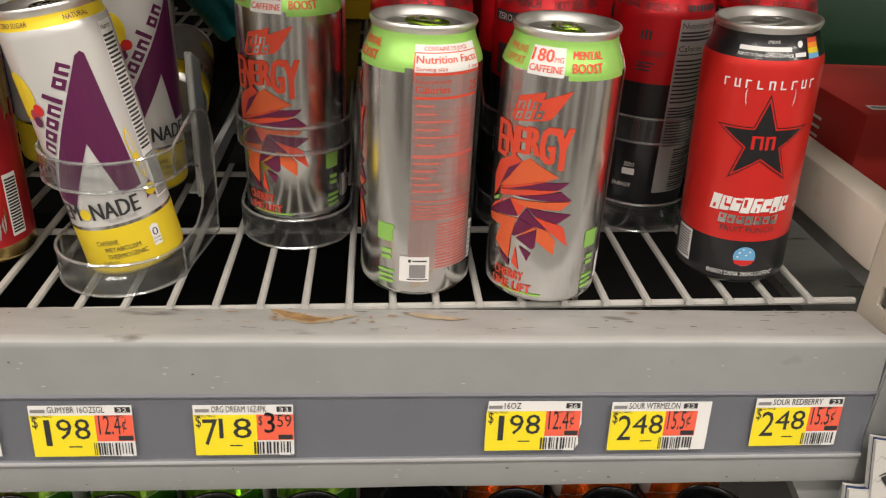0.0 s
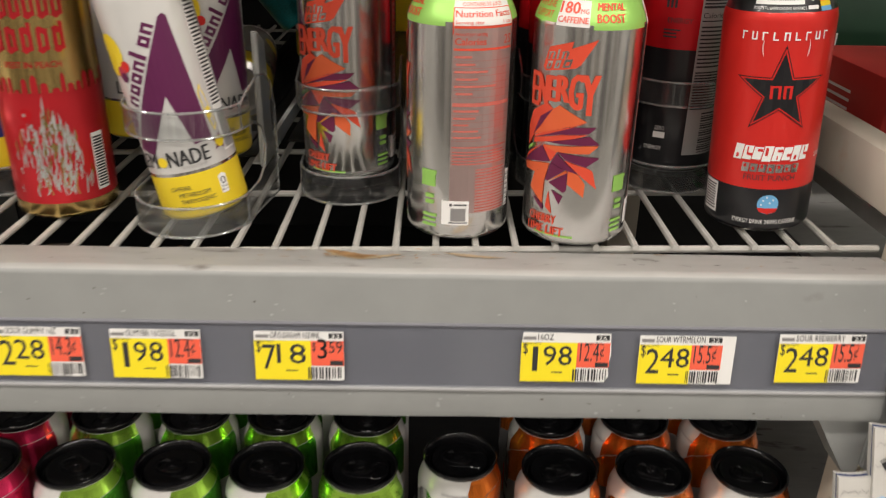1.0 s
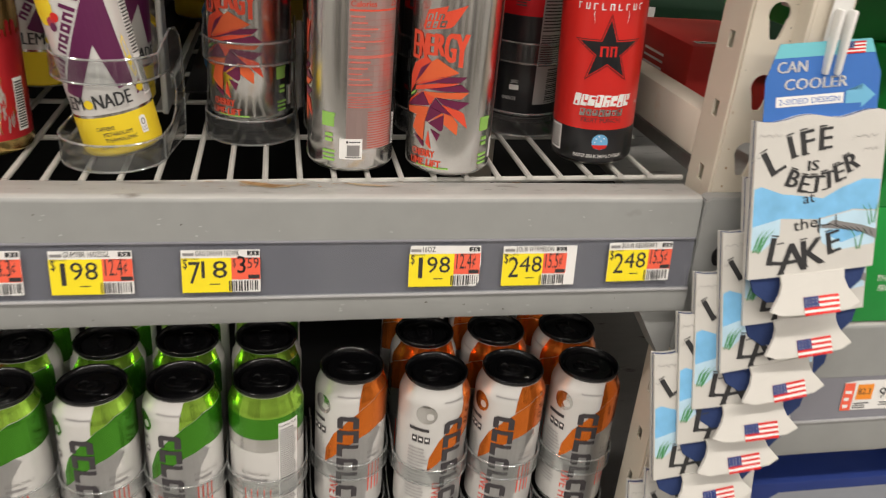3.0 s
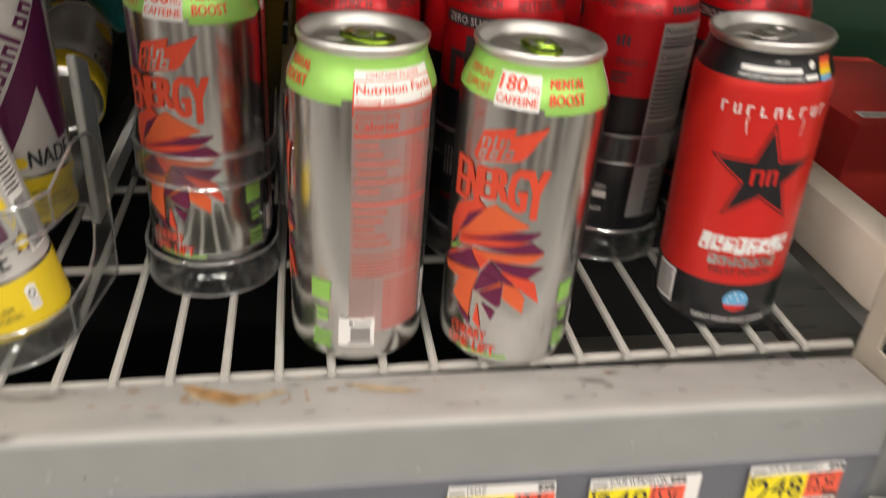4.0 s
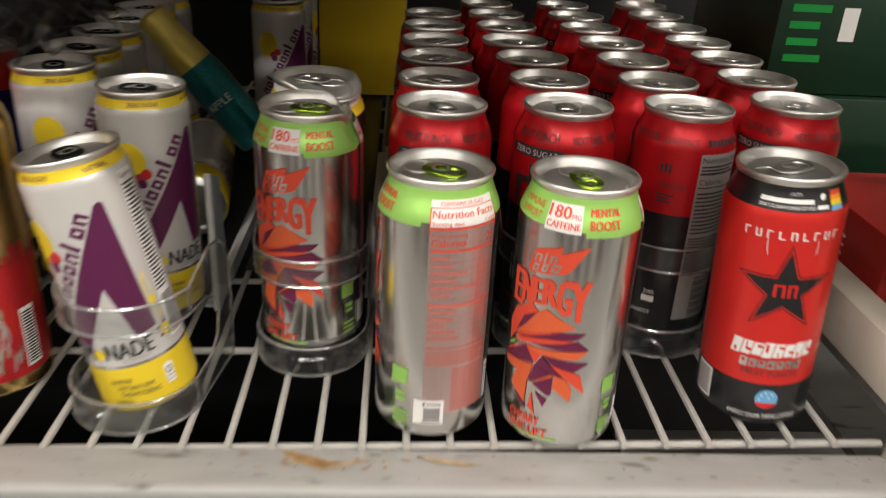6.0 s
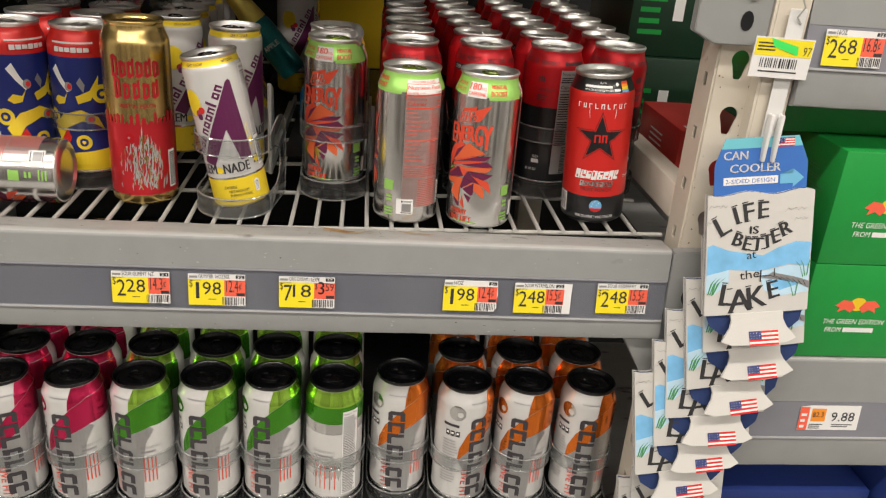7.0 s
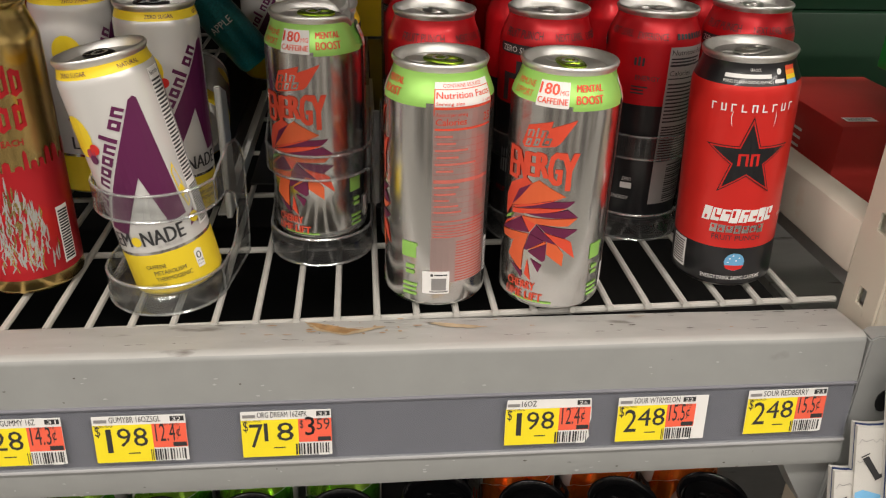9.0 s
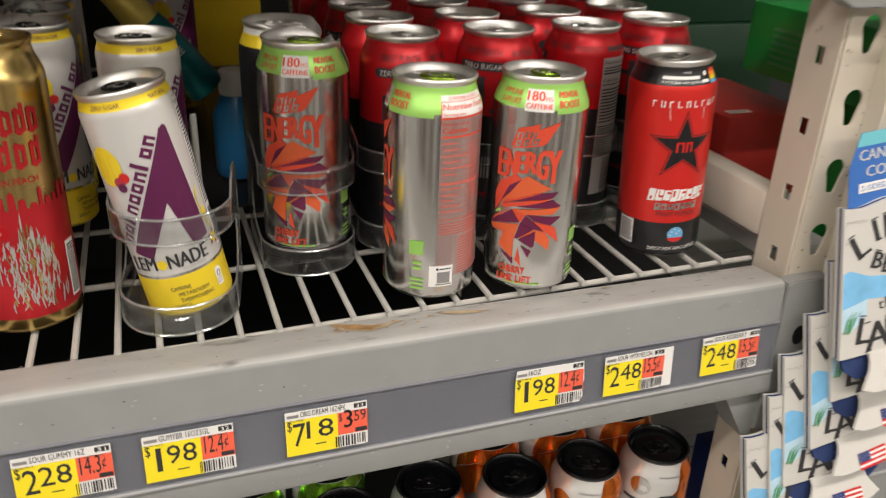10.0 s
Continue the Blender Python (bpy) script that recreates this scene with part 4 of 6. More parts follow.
def cartoon_can(m, label, face=0.0, tab_turn=0.0):
    """The blue can with yellow rounds and a red neck; its picture stays plain shapes."""
    s = TALL
    can = thing("drink_can", label, "drink can", m, "blue and yellow cans")
    can_body(s, [(0.003, "yellow_can"), (0.018, "blue_can"), (0.126, "rock_red")], can)
    can_lid(s, can, "aluminium", tab_turn)
    a = Art()
    a.poly([(-0.05, 0.020), (0.05, 0.032), (0.05, 0.012), (-0.05, 0.012)], "yellow_can", 1)
    # sweeping yellow bands and pale streaks behind the rounds
    a.poly([(-0.030, 0.050), (-0.016, 0.066), (0.004, 0.072), (0.020, 0.064), (0.026, 0.050), (0.018, 0.056), (0.004, 0.060), (-0.012, 0.052), (-0.022, 0.036)], "yellow_can", 1)
    a.poly([(0.000, 0.086), (0.014, 0.092), (0.024, 0.108), (0.022, 0.092), (0.014, 0.082), (0.002, 0.078)], "yellow_can", 1)
    a.poly([(-0.026, 0.080), (-0.020, 0.086), (-0.012, 0.084), (-0.008, 0.090), (-0.012, 0.078), (-0.020, 0.076)], "yellow_can", 1)
    a.poly([(-0.024, 0.112), (-0.018, 0.118), (-0.012, 0.104), (-0.004, 0.092), (-0.008, 0.090), (-0.016, 0.100)], "print_white", 2)
    a.poly([(0.002, 0.100), (0.006, 0.106), (0.010, 0.098), (0.008, 0.090)], "print_grey", 2)
    a.poly([(-0.020, 0.040), (-0.012, 0.050), (-0.008, 0.042), (-0.014, 0.030)], "rock_red", 2)
    for x, z, r in ((-0.030, 0.062, 0.009), (0.004, 0.037, 0.008), (0.026, 0.088, 0.010)):
        a.disc(x, z, r, "yellow_can", 1).disc(x, z, r * 0.55, "blue_can", 2).disc(x, z, r * 0.25, "yellow_can", 3)
    for x, z, w, h in ((0.012, 0.062, 0.010, 0.010), (-0.006, 0.096, 0.008, 0.010)):
        a.disc(x, z, w * 0.5, "print_grey", 3, h * 0.5).disc(x + 0.001, z, w * 0.3, "rock_red", 4, h * 0.3)
    a.rect(-0.020, 0.1300, 0.020, 0.1375, "can_red", 1).blocks(-0.018, 0.1310, 0.018, 0.1362, 6, "print_white", 2)
    a.lines(-0.022, 0.1395, 0.022, 0.143, 1, "print_white", 2, 0.5, 0)
    # the maker's mark standing on end
    for i in range(5):
        z = 0.112 - i * 0.0165
        a.rect(-0.0065 - 0.044, z - 0.012, 0.0065 - 0.044, z, "print_white", 4).rect(-0.002 - 0.044, z - 0.008, 0.0065 - 0.044, z - 0.004, "blue_can", 5)
    a.rect(0.034, 0.02, 0.046, 0.118, "print_white", 1).lines(0.035, 0.022, 0.0455, 0.116, 30, "ink", 2, 0.5, 0.2, 5)
    a.lay("label_print", can, wrap(s, face), 0.004, shoulder_cuts(s))
    return can


def pusher_tray(m, label, dark=True, radius=0.0355, parent_group="clear can trays"):
    """A clear spring tray: round base, low front lip, and a band round the can's middle on two side arms."""
    tray = thing("can_tray", label, "can tray", m, parent_group)
    r, t = radius, 0.0016

    def arc(z0, z1, a0, a1, name, rr=r, n=26, mtl="clear"):
        bm = bmesh.new()
        cols = []
        for i in range(n + 1):
            a = radians(a0 + (a1 - a0) * i / n)
            c = []
            for q, z in ((rr, z0), (rr + t * 0.4, z0 - 0.0004), (rr + t, z0), (rr + t, z1), (rr + t * 0.5, z1 + 0.0006), (rr, z1)):
                c.append(bm.verts.new((q * math.sin(a), -q * math.cos(a), z)))
            cols.append(c)
        for p, q in zip(cols, cols[1:]):
            for i in range(6):
                j = (i + 1) % 6
                bm.faces.new((p[i], q[i], q[j], p[j]))
        bm.faces.new(cols[0]), bm.faces.new(list(reversed(cols[-1])))
        bmesh.ops.recalc_face_normals(bm, faces=bm.faces)
        ob = part(name, bm, mtl, tray)
        # thin tubes added along the edges as their bright highlights
        for z in (z0, z1):
            pts = [((rr + t / 2) * math.sin(radians(a0 + (a1 - a0) * i / n)), -(rr + t / 2) * math.cos(radians(a0 + (a1 - a0) * i / n)), z) for i in range(n + 1)]
            part("rolled_edge", tube(pts, 0.0010, 6), "tray_edge", ob)
        return ob

    arc(0.001, 0.021, -95, 95, "front_lip")
    arc(0.066, 0.083, -82, 82, "band")
    part("base", lathe([(r - 0.001, 0.0008, 0), (r - 0.0005, 0.0110, 0), (r - 0.002, 0.0125, 0), (0.002, 0.0125, 0)], 30, True, True), "clear_dark" if dark else "clear", tray)
    for q in (-1, 1):
        out = [(-0.004, 0.002), (0.056, 0.002), (0.058, 0.030), (0.058, 0.068), (0.053, 0.084), (0.043, 0.092), (0.028, 0.094), (0.012, 0.089), (-0.004, 0.083), (-0.004, 0.066), (0.018, 0.065), (0.031, 0.058), (0.036, 0.045), (0.032, 0.031), (0.020, 0.023), (-0.004, 0.021)]
        bm = slab(out, t)
        for v in bm.verts:
            v.co = Vector((q * (r + 0.0002 + v.co.y), v.co.x, v.co.z))
        bmesh.ops.recalc_face_normals(bm, faces=bm.faces)
        arm = part("side_arm", bm, "clear", tray, smooth=False)
        # the arm's outline highlight, added as a thin bright tube
        rim = [(q * (r + 0.0010), u, v) for u, v in out]
        part("rolled_edge", tube(rim + rim[:1], 0.0009, 6, False), "tray_edge", arm)
    return tray


# ---- the rack: beams, posts, wire deck ----
LEAN_BACK = -6.0


def beam(name, x0, x1, top, label, drop=0.100, strip=(0.034, 0.078), shelf_depth=0.040):
    """A box beam with a rolled ledge behind its front edge and a recessed price channel."""
    ob = thing(name, label, "shelf beam", m=pose(0, 0.004, top, LEAN_BACK, 0, 0), kind="structure")
    top = 0.0
    prof = [(shelf_depth, -0.006), (shelf_depth, -0.001), (shelf_depth - 0.004, 0.0), (0.0062, 0.0), (0.0052, 0.0), (0.0028, -0.0007), (0.0009, -0.0023), (0.0, -0.0046), (0.0, -0.0056),
            (0.0, -strip[0]), (0.0015, -strip[0] - 0.001), (0.0015, -strip[1] + 0.001), (0.0, -strip[1]), (0.0, -drop + 0.006), (0.002, -drop + 0.001), (0.006, -drop), (0.04, -drop), (0.04, -0.006)]
    bm = bmesh.new()
    n = 60
    cols = []
    for i in range(n + 1):
        x = x0 + (x1 - x0) * i / n
        wob = 0.0005 * noise.noise((x * 18, top, 0))
        cols.append([bm.verts.new((x, y + (wob if y < 0.01 else 0), top + z + 0.0004 * noise.noise((x * 25, 3, z * 60)))) for y, z in prof])
    k = len(prof)
    for a, b in zip(cols, cols[1:]):
        for i in range(k):
            j = (i + 1) % k
            f = bm.faces.new((a[i], b[i], b[j], a[j]))
            # ledge and rim take the paler, more worn grey, the rest the darker one
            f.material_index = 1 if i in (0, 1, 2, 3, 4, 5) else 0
    bm.faces.new(cols[0]), bm.faces.new(list(reversed(cols[-1])))
    bmesh.ops.recalc_face_normals(bm, faces=bm.faces)
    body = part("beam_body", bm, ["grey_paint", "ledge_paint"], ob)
    return ob


shelf = beam("shelf_beam", -0.75, 0.287, 1.001, "grey painted steel rack beam with scuffed ledge")
# the price channel: a dark strip under a clear cover with lips
part("channel_backing", boxed(-0.75, 0.0002, -0.0775, 0.286, 0.0016, -0.0345), "strip_grey", shelf, "dark grey price channel")
# lower lip in a paler grey: its highlight is put into the colour
part("channel_lip", boxed(-0.75, -0.0024, -0.0785, 0.286, 0.0006, -0.0762, bevel=0.0005), "lip_grey", shelf)
part("channel_lip", boxed(-0.75, -0.0018, -0.0352, 0.286, 0.0006, -0.0338, bevel=0.0004), "strip_grey", shelf)
part("channel_cover", boxed(-0.75, -0.0021, -0.0762, 0.286, -0.0018, -0.0352), "film", shelf, "clear plastic cover")
# stains on the ledge
a = Art()
rnd = random.Random(8)


def blot(a, x, y, rx, ry, m, n=16, layer=0):
    a.poly([(x + rx * (0.65 + 0.5 * rnd.random()) * math.cos(2 * math.pi * i / n), y + ry * (0.65 + 0.5 * rnd.random()) * math.sin(2 * math.pi * i / n)) for i in range(n)], m, layer)




def ragged(a, corners, m, layer, jitter):
    """A dried patch: a coarse outline broken into short, uneven steps."""
    out = []
    for (x0, y0), (x1, y1) in zip(corners, corners[1:] + corners[:1]):
        n = max(2, int(math.hypot(x1 - x0, y1 - y0) / 0.0016))
        for i in range(n):
            f = i / n
            out.append((x0 + (x1 - x0) * f + rnd.uniform(-jitter, jitter), y0 + (y1 - y0) * f + rnd.uniform(-jitter, jitter) * 0.6))
    a.poly(out, m, layer)


ragged(a, [(-0.0700, 0.0365), (-0.064, 0.0360), (-0.052, 0.0315), (-0.046, 0.0285), (-0.035, 0.0250), (-0.0207, 0.0292), (-0.018, 0.0280), (-0.030, 0.0228), (-0.039, 0.0188), (-0.0457, 0.0178), (-0.0508, 0.0200), (-0.0617, 0.0245)], "stain_pale", 0, 0.0006)
ragged(a, [(-0.0690, 0.0360), (-0.063, 0.0345), (-0.052, 0.0300), (-0.045, 0.0270), (-0.038, 0.0235), (-0.044, 0.0190), (-0.050, 0.0215), (-0.060, 0.0262)], "stain", 1, 0.0007)
ragged(a, [(0.006, 0.0330), (0.018, 0.0310), (0.036, 0.0270), (0.046, 0.0240), (0.034, 0.0225), (0.018, 0.0255)], "stain_pale", 0, 0.0007)
for i in range(130):
    blot(a, rnd.uniform(-0.74, 0.28), 0.0105 + rnd.gauss(0, 0.0009), 0.0004 + 0.0050 * rnd.random() ** 3, rnd.uniform(0.00015, 0.0004), rnd.choice(("smudge", "lip_grey")), 7, 5)
for i in range(26):
    blot(a, rnd.gauss(-0.045, 0.020), rnd.uniform(0.018, 0.030), rnd.uniform(0.0006, 0.0040), rnd.uniform(0.0003, 0.0010), "stain", 9, 3)
for i in range(170):
    long = rnd.random() ** 3
    blot(a, rnd.uniform(-0.7, 0.28), rnd.choice((rnd.uniform(0.007, 0.036), rnd.uniform(0.030, 0.037))), 0.0004 + 0.0060 * long, rnd.uniform(0.0002, 0.0006), rnd.choice(("smudge", "smudge", "stain", "lip_grey")), 9, 4)
a.lay("ledge_stains", shelf, on_top(0.0003), label="brown dried spill and dark scuffs")
a = Art()
for i in range(90):
    blot(a, rnd.uniform(-0.7, 0.27), rnd.choice((rnd.uniform(-0.097, -0.082), rnd.uniform(-0.030, -0.010))), rnd.uniform(0.0003, 0.0018), rnd.uniform(0.0002, 0.0007), rnd.choice(("smudge", "lip_grey", "lip_grey")), 8)
a.lay("face_scuffs", shelf, on_front(-0.0005), label="small chips and scuffs")

low_shelf = beam("lower_shelf_beam", -0.75, 0.287, 0.630, "grey painted lower rack beam")
high_shelf = beam("upper_shelf_beam", -0.75, 0.262, 1.372, "grey painted upper rack beam")


def deck_z(x):
    """The wire deck rises slightly to one side."""
    return 1.0 + 0.014 * x


# the wire deck
deck = thing("wire_shelf", "off-white coated wire deck resting on the rack", "wire shelf", kind="structure")
R = 0.0023
wire_mesh = None
x = 0.0277 - 0.0258 * 29
while x < 0.285:
    if wire_mesh is None:
        w = part("wire", tube([(0, 0.042, 0), (0, 0.30, 0), (0, 0.90, 0)], R, 8), "wire", deck)
        wire_mesh = w.data
    else:
        w = new("wire", wire_mesh)
        w.parent = deck
    w.matrix_local = pose(x, 0.010 * x + 0.002, deck_z(x) - R)
    x += 0.0258
for yy in (0.048, 0.152, 0.256, 0.360, 0.464, 0.568, 0.672, 0.776, 0.88):
    part("cross_wire", tube([(-0.75, yy - 0.007, deck_z(-0.75) - 2.6 * R), (0.292, yy + 0.005, deck_z(0.292) - 2.6 * R)], R * 1.05, 8), "wire", deck)
# lower deck, its shade put into a near-black colour, and closing sheets
part("solid_deck", boxed(-0.75, 0.0445, 0.616, 0.29, 0.95, 0.6275), "dark_back", thing("lower_deck", "lower shelf deck coloured near-black for the shade below the wires", "shelf", kind="structure"))
upper = thing("upper_deck", "wire shelf deck overhead with an added unseen sheet shading the back", "shelf", kind="structure")
# unseen sheet, added to shade the back rows; pale underside brightens the lids
part("sheet", boxed(-0.75, 0.100, 1.350, 0.29, 0.90, 1.362), "ceiling", upper)
x = -0.73
while x < 0.28:
    w = new("wire", wire_mesh)
    w.parent = upper
    w.matrix_local = pose(x, 0.004, 1.372)
    x += 0.0258


# ---- uprights ----
def keyhole(cx, cz, r=0.0088):
    pts = []
    for i in range(13):
        a = radians(-35 + 250 * i / 12)
        pts.append((cx + r * math.cos(a), cz + r * math.sin(a)))
    pts += [(cx - r * 0.48, cz - r * 1.9), (cx - r * 0.3, cz - r * 2.15), (cx + r * 0.3, cz - r * 2.15), (cx + r * 0.48, cz - r * 1.9)]
    return pts


def punched(outline, holes, thick, to3d):
    """A sheet with real holes: an outline and hole outlines, filled and given thickness."""
    bm = bmesh.new()
    for loop in [outline, *holes]:
        vs = [bm.verts.new((x, z, 0)) for x, z in loop]
        for p, q in zip(vs, vs[1:] + vs[:1]):
            bm.edges.new((p, q))
    bmesh.ops.triangle_fill(bm, edges=bm.edges[:], use_beauty=True, use_dissolve=False)
    r = bmesh.ops.extrude_face_region(bm, geom=bm.faces[:])
    for v in [g for g in r["geom"] if isinstance(g, bmesh.types.BMVert)]:
        v.co.z += thick
    bmesh.ops.recalc_face_normals(bm, faces=bm.faces)
    for v in bm.verts:
        v.co = Vector(to3d(v.co.x, v.co.y, v.co.z))
    bmesh.ops.recalc_face_normals(bm, faces=bm.faces)
    return bm


post = thing("rack_post", "cream painted steel rack upright with keyhole slots", "rack post", kind="structure")
PITCH, Z0, Z1 = 0.0535, 0.0, 1.75
keys = [keyhole(0.3195, 1.194 + PITCH * i) for i in range(-16, 9)]
part("front_plate", punched([(0.2990, Z0), (0.336, Z0), (0.336, Z1), (0.2990, Z1)], keys, 0.002, lambda u, v, d: (u, 0.0145 + d, v)), "cream_paint", post, smooth=False)
squares = [[(0.0300, z - 0.0065), (0.0385, z - 0.0065), (0.0385, z + 0.0065), (0.0300, z + 0.0065)] for z in (1.171 + PITCH * i for i in range(-16, 9))]
part("side_plate", punched([(0.0168, Z0), (0.054, Z0), (0.054, Z1), (0.0168, Z1)], squares, 0.002, lambda u, v, d: (0.2970 + d, u, v)), "cream_paint", post, smooth=False)
part("rear_flange", boxed(0.2992, 0.052, Z0, 0.311, 0.0536, Z1), "cream_paint", post, smooth=False)
part("return_plate", boxed(0.3335, -0.001, Z0, 0.3360, 0.0143, Z1), "cream_paint", post, smooth=False)
part("plain_face", boxed(0.3363, -0.0012, Z0, 0.3670, 0.0012, Z1, bevel=0.0006), "cream_paint", post, smooth=False)
rear_post = thing("rear_rack_post", "cream rear rack upright in shadow", "rack post", kind="structure")
part("post_body", boxed(0.291, 0.80, Z0, 0.338, 0.84, Z1, bevel=0.002), "cream_paint", rear_post)

a = Art()
for i in range(70):
    blot(a, rnd.choice((rnd.uniform(0.3005, 0.309), rnd.uniform(0.330, 0.335))), rnd.uniform(0.55, 1.24), rnd.uniform(0.0003, 0.0012), rnd.uniform(0.0003, 0.0016), rnd.choice(("smudge", "stain")), 8)
a.lay("paint_chips", post, on_front(0.0144), label="small rust chips in the paint")

rail = thing("side_rail", "cream painted side rail with worn patches", "rack rail", kind="structure")
part("rail_body", boxed(0.2965, 0.055, 1.016, 0.322, 0.80, 1.056, bevel=0.004), "cream_rail", rail)


def end_plate(z0, z1, x0, x1, label):
    ob = thing("beam_bracket", label, "beam bracket", kind="structure")
    part("bracket_body", slab([(x0, z1 - 0.003), (x0 + 0.004, z1), (x1 - 0.004, z1), (x1, z1 - 0.003), (x1, z0 + 0.010), (x1 - 0.012, z0), (x0 + 0.02, z0), (x0, z0 + 0.010)], 0.013, 0.001, 0.001), "grey_paint", ob)
    for z in (z0 + 0.022, z0 + 0.10):
        if z < z1 - 0.012:
            part("slot", slab([(x1 - 0.022 + 0.006 * math.cos(i * math.pi / 6), z + 0.009 * math.sin(i * math.pi / 6)) for i in range(12)], 0.0006, 0.0003), "can_black", ob)
    part("bolt", lathe([(0.0055, 0, 0), (0.0052, 0.002, 0), (0.003, 0.0032, 0), (0.001, 0.0034, 0)], 14, cap_last=True), "grey_paint", ob).matrix_local = pose(x1 - 0.020, 0.001, z0 + 0.045, 90, 0, 0)
    return ob


end_plate(0.850, 1.001, 0.2885, 0.3325, "grey steel beam bracket hooked into the upright")
end_plate(1.2090, 1.368, 0.264, 0.333, "grey steel upper beam bracket with a bolt")
end_plate(0.478, 0.629, 0.2885, 0.3325, "grey steel lower beam bracket")
# the gusset behind the beam's end
part("gusset_plate", slab([(0.252, 0.8995), (0.288, 0.8995), (0.288, 0.845), (0.281, 0.850)], 0.03, 0.004), "grey_paint", thing("beam_gusset", "grey steel gusset under the beam", "beam bracket", kind="structure"), smooth=False)


# ---- price tags ----
def price_tag(x, z, dollars, unit, code, width=0.0545, height=0.0325, tilt=0.0, y=-0.0028, label="", cut=None, white=0.0, words="16OZ", top=1.001):
    tag = thing("price_tag", label or "yellow, red and white paper shelf price tag", "price tag", None, "shelf price tags")
    tag.matrix_world = pose(0, 0.004, top, LEAN_BACK, 0, 0) @ pose(x, y, z - top, 0, tilt, 0)
    w, h = width, height
    if cut:
        out = [(0, -h), (w - 0.002, -h), (w + 0.0005, -h + 0.004), (w - 0.0005, -h + 0.012), (w + 0.001, -h * 0.45), (w, 0), (0.001, 0.0005), (0, -h * 0.3)]
    else:
        out = [(0, -h), (w, -h), (w, 0), (0, 0)]
    part("paper", slab(out, 0.0003), "tag_white", tag, smooth=False)
    a = Art()
    e = w - white
    yx = e * 0.63
    a.rect(0, -h, yx, -0.0060, "tag_yellow", 0).rect(yx, -h * 0.70, e, -0.0060, "tag_red", 0)
    a.lines(0.0012, -0.0042, 0.0088, -0.0012, 1, "print_grey", 1, 0.7, 0).text(words, 0.0100, -0.0043, 0.0042, "ink", 1, width=min(0.030, 0.0024 * len(words))).rect(e - 0.009, -0.0042, e - 0.0008, -0.0008, "ink", 1).text(code, e - 0.0075, -0.0038, 0.0026, "tag_white", 2, width=0.005)
    a.text("RETAIL PRICE", 0.001, -0.0073, 0.0015, "ink", 1, width=0.011).text("UNIT PRICE", yx + 0.005, -0.0073, 0.0015, "ink", 1, width=0.011)
    a.text("$", 0.0012, -0.0135, 0.0075, "ink", 1, width=0.0030)
    one = dollars[0] == "1"
    a.text(dollars[0], 0.0072 if one else 0.0048, -0.0254, 0.0178, "ink", 1, width=0.0032 if one else 0.0082)
    a.text(dollars[1:], 0.0136, -0.0212, 0.0138, "ink", 1, width=0.0178)
    if unit[0] == "$":
        a.text("$", yx + 0.0010, -0.0125, 0.0060, "ink", 1, width=0.0022).text(unit[1], yx + 0.0042, -0.0178, 0.0140, "ink", 1, width=0.0058, bold=0.0001).text(unit[2:], yx + 0.0112, -0.0140, 0.0085, "ink", 1, width=0.0080)
    else:
        a.text(unit, yx + 0.0018, -0.0182, 0.0130, "ink", 1, width=e - yx - 0.0085).text("\u00a2", e - 0.0060, -0.0150, 0.0080, "ink", 1, width=0.0024)
    a.rect(e - 0.0085, -0.0222, e - 0.0006, -0.0192, "ink", 1).lines(0.019, -0.0265, 0.026, -0.0252, 1, "ink", 1, 0.6, 0)
    a.bars(yx - 0.002, -h + 0.0008, e - 0.001, -h * 0.73, "ink", 1, seed=int(code))
    a.rect(e - 0.008, -h, e - 0.002, -h + 0.0016, "tag_white", 2)
    a.lay("tag_print", tag, on_front(0.0))
    return tag


price_tag(-0.2670, 0.9625, "228", "14.3", "31", words="SOUR GUMMY 16Z")
price_tag(-0.1950, 0.9620, "198", "12.4", "32", words="GUMYBR 16OZSGL")
price_tag(-0.1080, 0.9618, "718", "$359", "33", words="ORG DREAM 16Z4PK")
price_tag(0.0550, 0.9628, "198", "12.4", "26", words="16OZ", cut=True, label="yellow and red paper price tag with a torn edge")
price_tag(0.1274, 0.9622, "248", "15.5", "22", words="SOUR WTRMELON", width=0.0590, white=0.0078, label="price tag with a blank white end strip")
price_tag(0.2130, 0.9640, "248", "15.5", "23", words="SOUR REDBERRY", width=0.0530, tilt=-0.6)

# ---- cans at the front of the deck ----
dew_can(pose(0.0160, 0.0805, deck_z(0.016)) @ Matrix.Scale(1.016, 4), "silver energy drink can turned to its nutrition panel", face=-102, tab_turn=-122)
dew_can(pose(0.0928, 0.0712, deck_z(0.09)) @ Matrix.Scale(1.016, 4), "silver energy drink can with red burst and green neck", face=-26, tab_turn=-172)
dew_can(pose(-0.0620, 0.1480, deck_z(-0.06) + 0.0175, 1.5, 0, 0), "dented silver energy drink can in a clear tray", face=-18, tab_turn=-100, dent=True)
star_can(pose(0.2225, 0.0905, deck_z(0.22) + 0.0016, 0, -3.4, 0) @ Matrix.Scale(1.016, 4), "red can with a black star and black base", face=-11, tab_turn=-70)
tea_can(pose(-0.2590, 0.1130, deck_z(-0.25)), "tall gold can turning red below", face=12)
lemonade_can(pose(-0.1540, 0.0880, 1.0065, 0.0, -11.0, 0), "white and yellow lemonade can tipped over in its tray", face=9, tab_turn=40)
lemonade_can(pose(-0.1720, 0.1850, 1.0150), "white and yellow lemonade can standing behind another", face=50, tab_turn=80)

